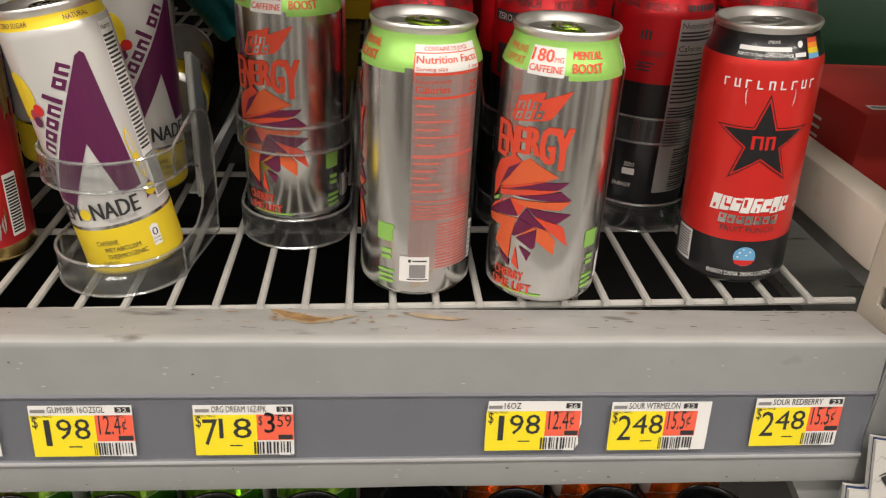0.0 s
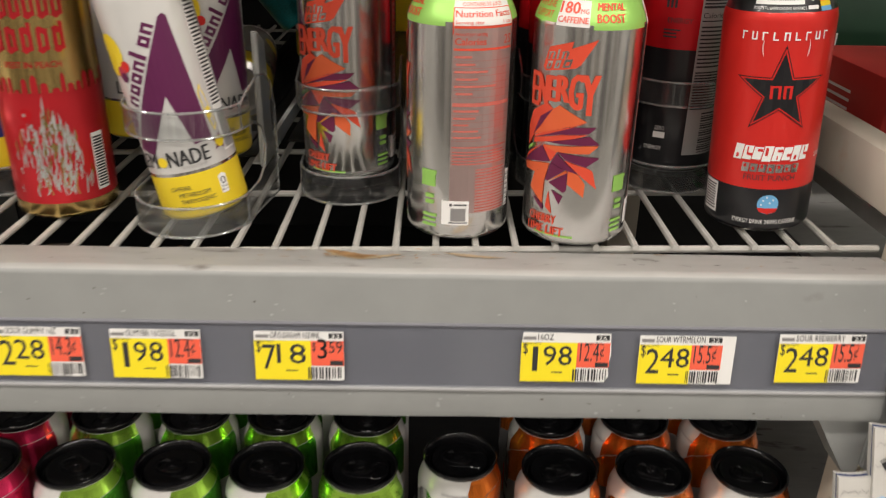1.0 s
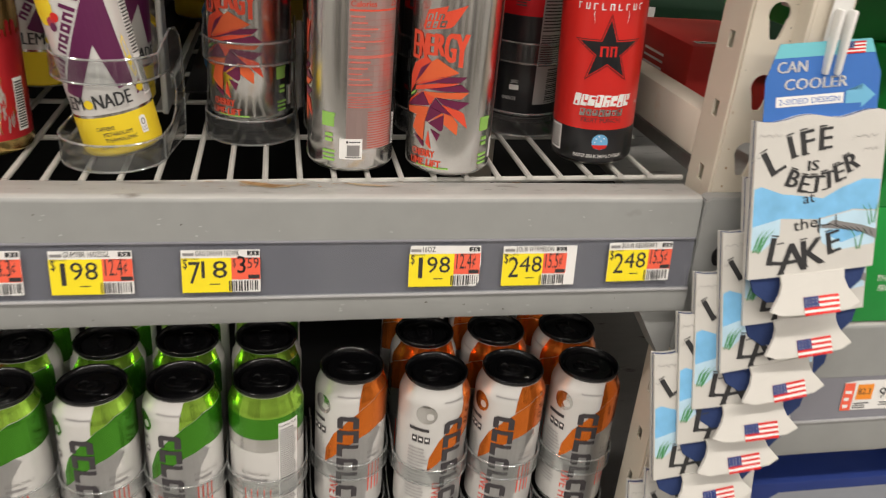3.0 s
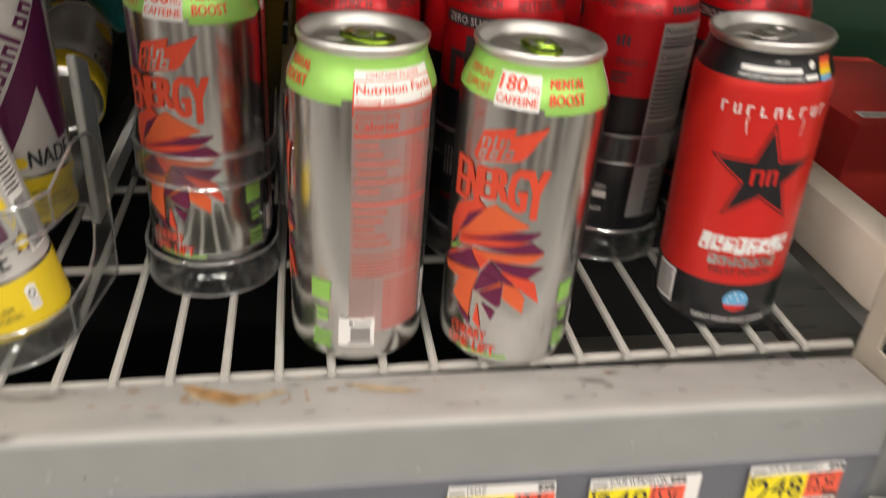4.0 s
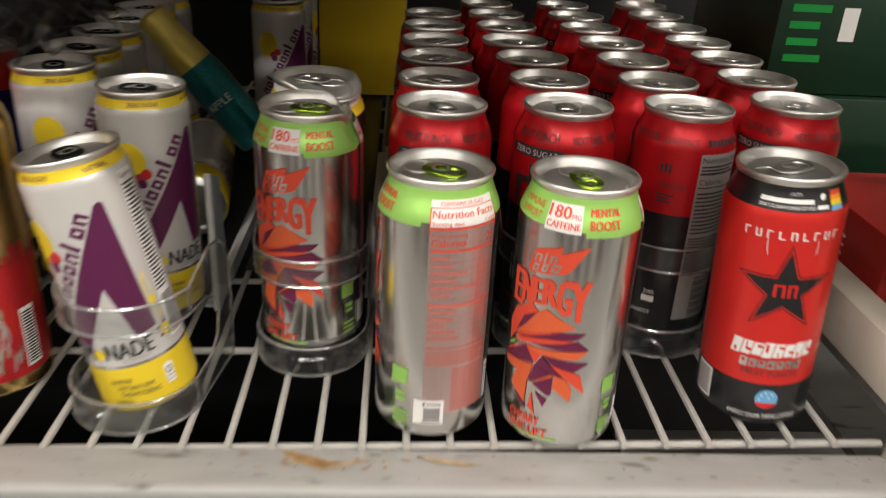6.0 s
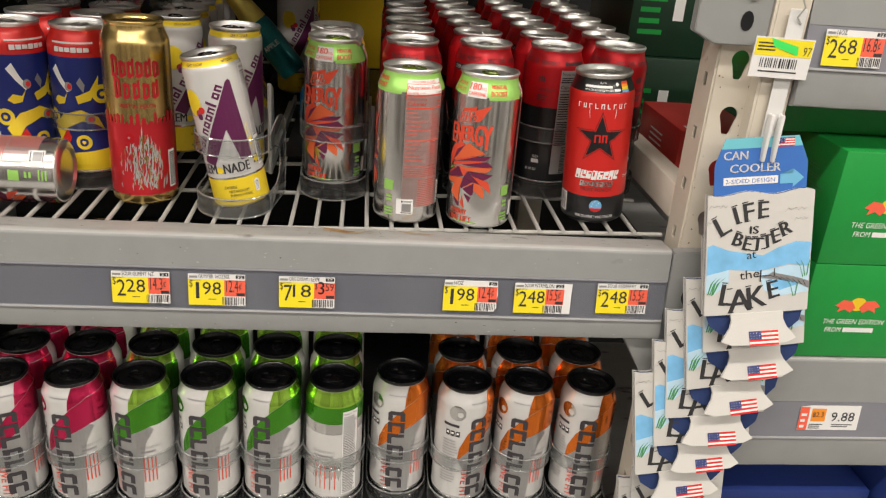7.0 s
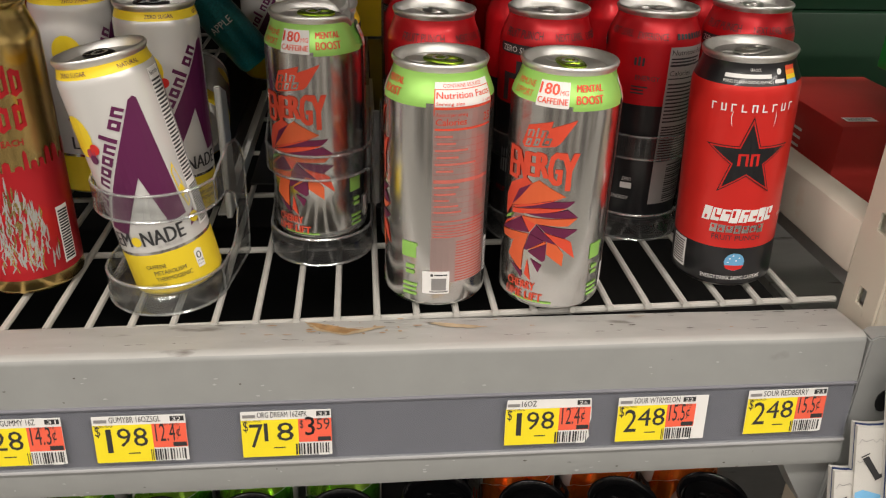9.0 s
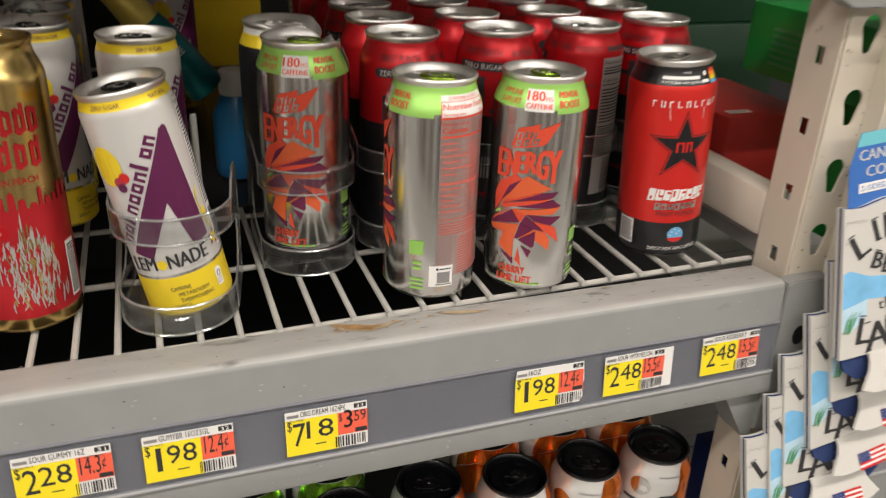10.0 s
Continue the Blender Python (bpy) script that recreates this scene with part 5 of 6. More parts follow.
# red cans in rows behind
COLS = ((0.0195, 0.1680, -18), (0.1005, 0.1710, -43), (0.1800, 0.1730, -126), (0.2570, 0.1880, -60))
first = None
for c, (cx, cy, face) in enumerate(COLS):
    for k in range(7 - (c == 0)):
        z = deck_z(cx) + 0.0135
        jx, jy, turn = random.uniform(-0.002, 0.002), random.uniform(-0.001, 0.001), face if k == 0 else random.uniform(-120, 120)
        m = pose(cx + (jx if k else 0) + (0.0010, -0.0025, -0.0015, 0.0010)[c] * k, cy + 0.0695 * k + (jy if k else 0), z, 0, 0, turn)
        if first is None:
            first = punch_can(m, "red and black fruit punch can standing in a row", 0, -145)
        else:
            copy_thing(first, m)

# trays
for tx, ty in ((-0.0620, 0.1480), (0.0195, 0.1680), (0.1005, 0.1710), (0.1800, 0.1730), (0.2570, 0.1880)):
    pusher_tray(pose(tx, ty, deck_z(tx)), "clear plastic spring tray with a smoky base")
pusher_tray(pose(-0.1620, 0.0900, deck_z(-0.16), 0, 0, -9), "empty-fronted clear plastic can tray pulled askew", dark=False, radius=0.0375)
pusher_tray(pose(-0.3280, 0.1640, deck_z(-0.32)), "clear plastic spring tray with a smoky base")

# ---- lower shelf: cans in three rows ----
LOW = 0.6285
cols = [(-0.4199, "cel_pink", False), (-0.3438, "cel_pink", False), (-0.2709, "cel_green", False), (-0.1969, "cel_green", False), (-0.1250, "cel_green", False),
        (-0.0531, "cel_green", True), (0.0240, "cel_orange", False), (0.1001, "cel_orange", False), (0.1730, "cel_orange", False), (0.2480, "cel_orange", False)]
WORDS = {"cel_pink": "white can with a pink sweep and black lid", "cel_green": "white can with a green sweep and black lid", "cel_orange": "white can with an orange sweep and black lid"}
masters = {}
for c, (cx, colour, back) in enumerate(cols):
    for k in range(3):
        if k and abs(cx - 0.024) < 0.01:
            continue
        turn = {0: 0, 1: -82, 2: -92}[k] + 9 * math.sin(c * 2.3 + k)
        if k == 0 and not back:
            turn = 24 if c in (0, 7) else turn - 18
        m = pose(cx, 0.0690 + 0.0675 * k + (0.014 if c == 6 else 0), LOW + 0.0170, 0, 0, turn)
        key = (colour, back and k == 0)
        if key not in masters:
            masters[key] = sparkling_can(m, colour, WORDS[colour], 0, back=key[1])
        else:
            copy_thing(masters[key], m)
low_tray = pusher_tray(pose(cols[0][0], 0.070, LOW), "clear plastic spring tray under a white can", radius=0.0352)
for cx, *_ in cols[1:]:
    copy_thing(low_tray, pose(cx, 0.084 if abs(cx - 0.024) < 0.01 else 0.070, LOW))


# ---- left side: more cans ----
c1 = cartoon_can(pose(-0.3280, 0.1640, 1.0105), "blue and yellow can with a red neck in a tray", face=0)
for k, (cx, cy, turn) in enumerate(((-0.3960, 0.1600, 48), (-0.3290, 0.2330, 30), (-0.3970, 0.2290, 80), (-0.3300, 0.3020, -60), (-0.3980, 0.2980, 20))):
    copy_thing(c1, pose(cx, cy, 1.0105, 0, 0, turn))
lying = dew_can(pose(-0.3300, 0.0945, deck_z(-0.33) + 0.033, 0, -90, 0), "silver energy drink can lying on its side", face=-60)
copy_thing(lying, pose(-0.4200, 0.0285, 1.0345, 0, -90, 0))
lem = lemonade_can(pose(-0.2450, 0.2350, 1.0150), "white and yellow lemonade can in the back row", 60, 20, "back row of lemonade cans")
for k in range(1, 6):
    copy_thing(lem, pose(-0.2450 - 0.002 * k, 0.2350 + 0.0615 * k, 1.0150, 0, 0, 37 * k))
for k in range(3):
    copy_thing(lem, pose(-0.1380, 0.560 + 0.0615 * k, 1.0150, 0, 0, -20 + 40 * k))


def squashed_can(m):
    """The black and yellow can with a bent lid."""
    s = TALL
    can = thing("drink_can", "dented black and yellow can with a bent lid", "drink can", m)
    body = can_body(s, [(0.003, "can_black"), (0.1390, "yellow_can"), (0.1480, "print_white")], can)
    lid = can_lid(s, can, "aluminium", 70)
    for ob in (body, lid):
        for v in ob.data.vertices:
            if v.co.z > 0.125:
                d = max(0.0, v.co.x * 0.6 - v.co.y * 0.8 - 0.008)
                f = (v.co.z - 0.125) / 0.032
                v.co.z -= d * 0.55 * f
                v.co.x += d * 0.25 * f
    a = Art()
    a.text("RECOVERY", -0.004, 0.128, 0.0045, "print_white", 2, width=0.025)
    a.lay("label_print", can, wrap(s, 15), 0.004)
    return can


squashed_can(pose(-0.0650, 0.2210, 1.0150))

lemonade_can(pose(-0.1780, 0.3050, 1.0350, -88, 0, 8), "white and yellow lemonade can fallen over in the back", 120, 0, "back row of lemonade cans")

# the glittering bottle with a gold foil top, leaning
bottle = thing("bottle", "leaning teal glitter bottle with gold foil neck", "bottle", pose(-0.1180, 0.3000, 1.0980, 0, -39.0, 0))
part("glass_body", lathe([(0.004, 0, 0), (0.0150, 0.001, 0), (0.0170, 0.005, 0), (0.0170, 0.058, 0), (0.0165, 0.068, 0), (0.0150, 0.076, 0)], 28, cap_first=True), "teal_glitter", bottle, "teal glitter body")
part("foil_neck", lathe([(0.0152, 0.0755, 0), (0.0148, 0.084, 0), (0.0130, 0.098, 0), (0.0120, 0.112, 0), (0.0128, 0.114, 0), (0.0125, 0.122, 0), (0.010, 0.124, 0)], 24, cap_last=True), "gold_foil", bottle, "gold foil neck")
a = Art()
a.text("APPLE", 0, 0.040, 0.0065, "print_white", 1, width=0.021, align="c")
a.lay("label_print", bottle, wrap(Shape(0.0170, 0.2, 0.0170, 0.19, 0.001), 0), 0.003)
cap_bottle = thing("bottle", "small blue bottle with a pale screw cap standing on the deck", "bottle", pose(-0.092, 0.335, 1.0055, 0, 0, 25))
part("glass_body", lathe([(0.004, 0, 0), (0.020, 0.001, 0), (0.0225, 0.006, 0), (0.0225, 0.060, 0), (0.013, 0.082, 0)], 24, cap_first=True), "bottle_blue", cap_bottle)
part("cap", lathe([(0.0145, 0.080, 0), (0.0150, 0.082, 0), (0.0150, 0.100, 0), (0.0135, 0.102, 0)], 24, True, True), "frosted", cap_bottle, "white ribbed cap")

# black tray tracks along the lanes, and a can fallen over among them
for x0, x1, y0 in ((-0.212, -0.142, 0.222), (-0.130, -0.030, 0.262), (-0.022, 0.062, 0.206), (0.066, 0.142, 0.210), (0.146, 0.218, 0.212), (0.222, 0.286, 0.228)):
    track = thing("tray_track", "black plastic pusher track lying on the wire deck", "tray track", pose((x0 + x1) / 2, y0, deck_z((x0 + x1) / 2) + 0.0004), "pusher tracks on the deck")
    part("floor_plate", boxed((x0 - x1) / 2 + 0.001, 0, 0, (x1 - x0) / 2 - 0.001, 0.60, 0.0022, bevel=0.0006), "lane_black", track)
    for q in (-0.25, 0.25):
        part("runner", boxed(q * (x1 - x0) - 0.0012, 0.004, 0.0024, q * (x1 - x0) + 0.0012, 0.596, 0.0050, bevel=0.0005), "lane_black", track)

# tray divider fins between the lanes
for dx, y0, h in ((-0.1400, 0.198, 0.094), (-0.0225, 0.215, 0.070)):
    fin = thing("lane_divider", "white plastic lane divider standing on the deck", "lane divider")
    part("fin", slab([(y0, deck_z(dx)), (y0 + 0.35, deck_z(dx)), (y0 + 0.35, 1.010), (y0 + 0.034, 1.012), (y0 + 0.026, 1.0 + h), (y0, 1.0 + h + 0.012)], 0.004), "frosted", fin, smooth=False)
    for v in fin.children[0].data.vertices:
        v.co = Vector((dx + v.co.y, v.co.x, v.co.z))
    part("foot", boxed(dx - 0.008, y0 + 0.004, deck_z(dx) + 0.0003, dx - 0.0002, y0 + 0.35, deck_z(dx) + 0.0025, bevel=0.0006), "frosted", fin)
    part("front_edge", tube([(dx + 0.002, y0, deck_z(dx) + 0.002), (dx + 0.002, y0, 1.0 + h + 0.011)], 0.0026, 8), "frosted", fin, "rounded white front edge")

# the coffee carton at the back
carton = thing("coffee_carton", "yellow coffee carton with purple swirls standing at the back", "carton", pose(-0.060, 0.815, 1.003, 0, 0, 4))
part("carton_body", boxed(-0.060, 0, 0, 0.060, 0.06, 0.305, bevel=0.002), "card_yellow", carton)
a = Art()
a.disc(-0.010, 0.225, 0.022, "plum", 1, 0.020).disc(-0.004, 0.229, 0.014, "card_yellow", 2, 0.012).disc(0.020, 0.215, 0.012, "plum", 1, 0.014)
a.blocks(-0.030, 0.158, 0.028, 0.172, 7, "print_dark", 2, gap=0.25).lines(-0.036, 0.143, 0.034, 0.148, 1, "print_dark", 2, 0.6, 0)
a.poly([(-0.060, 0.185), (-0.045, 0.20), (-0.045, 0.182), (-0.052, 0.16), (-0.06, 0.16)], "plum", 1)
a.lay("carton_print", carton, on_front(0.0))

# crumpled clear film over the far cans
film = thing("plastic_wrap", "crumpled clear plastic wrap lying over the cans", "plastic wrap")
bm = bmesh.new()
bmesh.ops.create_grid(bm, x_segments=26, y_segments=20, size=0.5)
for v in bm.verts:
    px, py = v.co.x, v.co.y
    v.co = Vector((-0.335 + px * 0.20, 0.29 + py * 0.20, 1.183 + 0.030 * abs(noise.noise((px * 7, py * 7, 1))) + 0.016 * noise.noise((px * 19, py * 15, 4)) - 0.10 * max(0, abs(px) - 0.4)))
part("film_sheet", bm, "film", film)

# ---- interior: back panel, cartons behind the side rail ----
# the panel's near-black colour carries the shade at the rack's back
part("back_panel", boxed(-1.3, 0.96, 0.0, 1.4, 0.98, 2.2), "dark_back", thing("wall_back", "panel closing the rack's back, near-black for the deep shade", "wall", kind="structure"))
grille = thing("rear_grille", "pale slatted rack back seen through the gap", "grille", kind="structure")
for i in range(16):
    part("slat", boxed(0.10 + i * 0.024, 0.93, 1.200, 0.112 + i * 0.024, 0.94, 1.42), "cream_paint", grille, smooth=False)


def carton_box(name, x0, y0, z0, x1, y1, z1, colour, label, group=""):
    ob = thing(name, label, "carton", pose(x0, y0, z0), group)
    part("carton_body", boxed(0, 0, 0, x1 - x0, y1 - y0, z1 - z0, bevel=0.0016), colour, ob)
    return ob


rb = carton_box("drink_carton", 0.338, 0.165, 1.000, 0.440, 0.310, 1.084, "card_red", "red cardboard drink carton in the next bay")
a = Art()
for i in range(4):
    a.lines(-0.100, 0.040 + i * 0.007, -0.055, 0.044 + i * 0.007, 1, "print_white", 1, 0.6, 0)
a.lay("carton_print", rb, on_left(0.0))
a = Art()
a.rect(0.010, 0.012, 0.036, 0.022, "print_white", 0).lines(0.012, 0.014, 0.034, 0.020, 3, "ink", 1)
a.lay("shipping_label", rb, on_top(0.084))
for k, (x0, y0, z0, h) in enumerate(((0.330, 0.40, 1.000, 0.125), (0.335, 0.41, 1.126, 0.125), (0.330, 0.63, 1.000, 0.125))):
    g = carton_box("drink_carton", x0, y0, z0, x0 + 0.26, y0 + 0.22, z0 + h, "card_dark_green", "dark green cardboard drink carton deep in the rack", "dark green cartons")
    a = Art()
    a.lines(0.012, 0.03, 0.05, 0.09, 4, "card_green", 1)
    a.lay("carton_print", g, on_front(0.0))
    a = Art()
    a.rect(0.06, 0.05, 0.075, 0.08, "print_white", 1)
    a.lay("sticker", g, on_front(0.0))

# ---- next bay: beams and green cartons ----
nb = beam("next_shelf_beam", 0.3685, 1.10, 0.878, "grey painted beam of the next bay", 0.138, (0.054, 0.100))
nb2 = beam("next_upper_beam", 0.3685, 1.10, 1.292, "grey painted upper beam of the next bay", 0.135, (0.060, 0.100))
for bm_thing, z0, z1 in ((nb, -0.0995, -0.0545), (nb2, -0.0995, -0.0605)):
    part("channel_backing", boxed(0.3685, 0.0002, z0, 1.10, 0.0014, z1), "strip_grey", bm_thing, "dark grey price channel", smooth=False)
    # the lip's highlight is painted in with the paler grey
    part("channel_lip", boxed(0.3685, -0.0022, z0 - 0.001, 1.10, 0.0004, z0 + 0.001, bevel=0.0004), "lip_grey", bm_thing)
part("solid_deck", boxed(0.386, 0.046, 0.862, 1.10, 0.80, 0.872), "ledge_paint", thing("next_deck", "grey deck of the next bay", "shelf", kind="structure"))
part("solid_deck", boxed(0.325, 0.060, 0.985, 0.386, 0.80, 0.998), "ledge_paint", thing("inner_deck", "grey deck behind the upright", "shelf", kind="structure"))


def edition_carton(x0, y0, z0, w=0.235, d=0.16, h=0.116, face=True):
    ob = carton_box("drink_carton", x0, y0, z0, x0 + w, y0 + d, z0 + h, "card_green", "bright green cardboard drink carton stacked on the beam", "bright green cartons")
    a = Art()
    if face:
        # two red beasts before a yellow sun, as plain shapes
        a.disc(0.060, 0.066, 0.0095, "card_yellow", 1, 0.008)
        for q in (-1, 1):
            a.poly([(0.060 + q * 0.002, 0.062), (0.060 + q * 0.008, 0.070), (0.060 + q * 0.018, 0.071), (0.060 + q * 0.026, 0.064), (0.060 + q * 0.020, 0.062), (0.060 + q * 0.022, 0.056), (0.060 + q * 0.014, 0.060), (0.060 + q * 0.007, 0.056)], "tag_red", 2)
        a.text("THE GREEN EDITION", 0.060, 0.042, 0.0062, "print_white", 1, width=0.070, align="c", shear=0.15).text("FROM", 0.030, 0.032, 0.0062, "print_white", 1, width=0.018, shear=0.15).lines(0.051, 0.032, 0.086, 0.0378, 1, "print_white", 1, 0.95, 0)
        a.lay("carton_print", ob, on_front(0.0))
        a = Art()
        a.disc(0.170, 0.066, 0.0095, "card_yellow", 1, 0.008)
        a.lay("sun_print", ob, on_front(0.0))
        a = Art()
        a.lines(0.140, 0.032, 0.200, 0.047, 2, "print_white", 1, 0.5, 0)
        a.lay("word_print", ob, on_front(0.0))
    a = Art()
    for i in range(7):
        a.lines(-0.060, 0.030 + i * 0.010, -0.025, 0.036 + i * 0.010, 2, "reed", 1, 0.4, 0.5, i)
    a.lay("side_print", ob, on_left(0.0))
    return ob


edition_carton(0.4455, 0.006, 0.8785, h=0.1120)
edition_carton(0.4455, 0.006, 0.9910, h=0.1225)
edition_carton(0.683, 0.006, 0.8785, h=0.1120)
edition_carton(0.683, 0.006, 0.9910, h=0.1225)
lying_carton = carton_box("drink_carton", 0.395, 0.070, 1.1140, 0.640, 0.23, 1.180, "card_green", "green cardboard carton lying under the upper beam")
a = Art()
a.lines(-0.125, 0.012, -0.075, 0.050, 6, "reed", 1, 0.45, 0.4, 3)
a.lay("side_print", lying_carton, on_left(0.0))
a = Art()
a.rect(-0.062, 0.016, -0.026, 0.052, "print_white", 0).bars(-0.058, 0.034, -0.030, 0.049, "ink", 1, 6).lines(-0.058, 0.019, -0.034, 0.030, 3, "ink", 1, 0.45, 0.3, 2)
a.lay("barcode_label", lying_carton, on_left(0.0))
# blue and silver cases below
for k, (x0, y0, z0, w) in enumerate(((0.400, 0.010, 0.560, 0.20), (0.400, 0.010, 0.430, 0.20), (0.610, -0.004, 0.590, 0.2), (0.610, -0.002, 0.460, 0.2))):
    b = carton_box("drink_case", x0, y0, z0, x0 + w, y0 + 0.18, z0 + 0.128, "card_blue", "blue and silver cardboard drink case", "blue and silver cases")
    a = Art()
    a.poly([(0.02, 0.012), (w - 0.01, 0.012), (w - 0.01, 0.062), (0.05, 0.062)], "card_silver", 0).poly([(0, 0.08), (0.05, 0.116), (w, 0.116), (w, 0.09), (0.06, 0.09)], "card_silver", 0)
    a.blocks(0.03, 0.066, 0.10, 0.084, 6, "tag_red", 1, slant=0.004).disc(0.02, 0.07, 0.012, "card_yellow", 1, 0.008)
    a.lay("carton_print", b, on_front(0.0))
part("solid_deck", boxed(0.386, 0.0, 0.415, 1.10, 0.80, 0.428), "ledge_paint", thing("base_deck", "grey bottom deck of the next bay", "shelf", kind="structure"))

price_tag(0.3850, 1.2290, "268", "16.8", "22", width=0.0575, top=1.292, label="yellow and red price tag on the next bay's beam")
t988 = thing("price_tag", "white clearance price tag with an orange square", "price tag", pose(0.470, -0.0030, 0.8180, -6, 0, 0), "shelf price tags")
part("paper", slab([(0, -0.029), (0.072, -0.029), (0.072, 0.002), (0.012, 0.002), (0.0, 0.0)], 0.0003), "tag_white", t988, smooth=False)
a = Art()
a.rect(0, -0.029, 0.011, 0.0, "tag_red", 0).rect(0.014, -0.018, 0.031, -0.002, "orange_stripe", 0).text("82.3", 0.0155, -0.0125, 0.0065, "ink", 1, width=0.013).text("9.88", 0.038, -0.0175, 0.0120, "ink", 1, width=0.028)
a.lines(0.013, -0.027, 0.030, -0.020, 3, "ink", 1).lines(0.040, -0.025, 0.066, -0.020, 2, "ink", 1).lines(0.002, -0.026, 0.009, -0.004, 3, "print_white", 1)
a.lay("tag_print", t988, on_front(0.0))

# ---- the hanging strip of can coolers ----
strip = thing("clip_strip", "translucent plastic clip strip hanging on a wire hook", "clip strip")
part("strip_band", boxed(0.346, -0.0060, 0.60, 0.362, -0.0050, 1.245, bevel=0.0003), "frosted", strip, smooth=False)
part("hook", tube([(0.354, -0.001, 1.272), (0.354, -0.010, 1.266), (0.351, -0.013, 1.255), (0.357, -0.010, 1.247), (0.353, -0.008, 1.238), (0.358, -0.007, 1.232)], 0.0009, 6), "wire", strip, "bent wire hook")
for q in (-1, 1):
    part("clip", boxed(0.3545 + q * 0.005 - 0.002, -0.0150, 1.104, 0.3545 + q * 0.005 + 0.002, -0.0065, 1.150, bevel=0.0015), "frosted", strip)
holder = thing("price_tag", "small yellow and white barcode tag with a green sticker", "price tag", pose(0.3170, -0.0125, 1.2205, 0, 1, 0))
part("paper", slab([(0, -0.036), (0.056, -0.036), (0.056, 0), (0, 0)], 0.0012), "tag_white", holder, smooth=False)
a = Art()
a.rect(0.001, -0.0165, 0.055, -0.0012, "tag_yellow", 0).bars(0.008, -0.0270, 0.043, -0.0185, "ink", 1, 4).text("97", 0.0465, -0.0145, 0.008, "ink", 1, width=0.008).lines(0.003, -0.012, 0.025, -0.003, 3, "ink", 1).lines(0.008, -0.031, 0.045, -0.029, 1, "ink", 1, 0.6, 0)
a.poly([(0.014, -0.0005), (0.018, -0.008), (0.042, -0.015), (0.041, -0.007)], "sticker_green", 3)
a.lay("tag_print", holder, on_front(0.0))


def flag(a, x, y, w, h, layer):
    for i in range(7):
        a.rect(x, y + i * h / 7, x + w, y + (i + 1) * h / 7, "rock_red" if i % 2 == 0 else "print_white", layer)
    a.rect(x, y + h * 3 / 7, x + w * 0.42, y + h, "card_blue", layer + 1)
    for i in range(3):
        for j in range(4):
            a.disc(x + w * (0.06 + 0.1 * j), y + h * (0.52 + 0.17 * i), h * 0.03, "print_white", layer + 2, n=5)


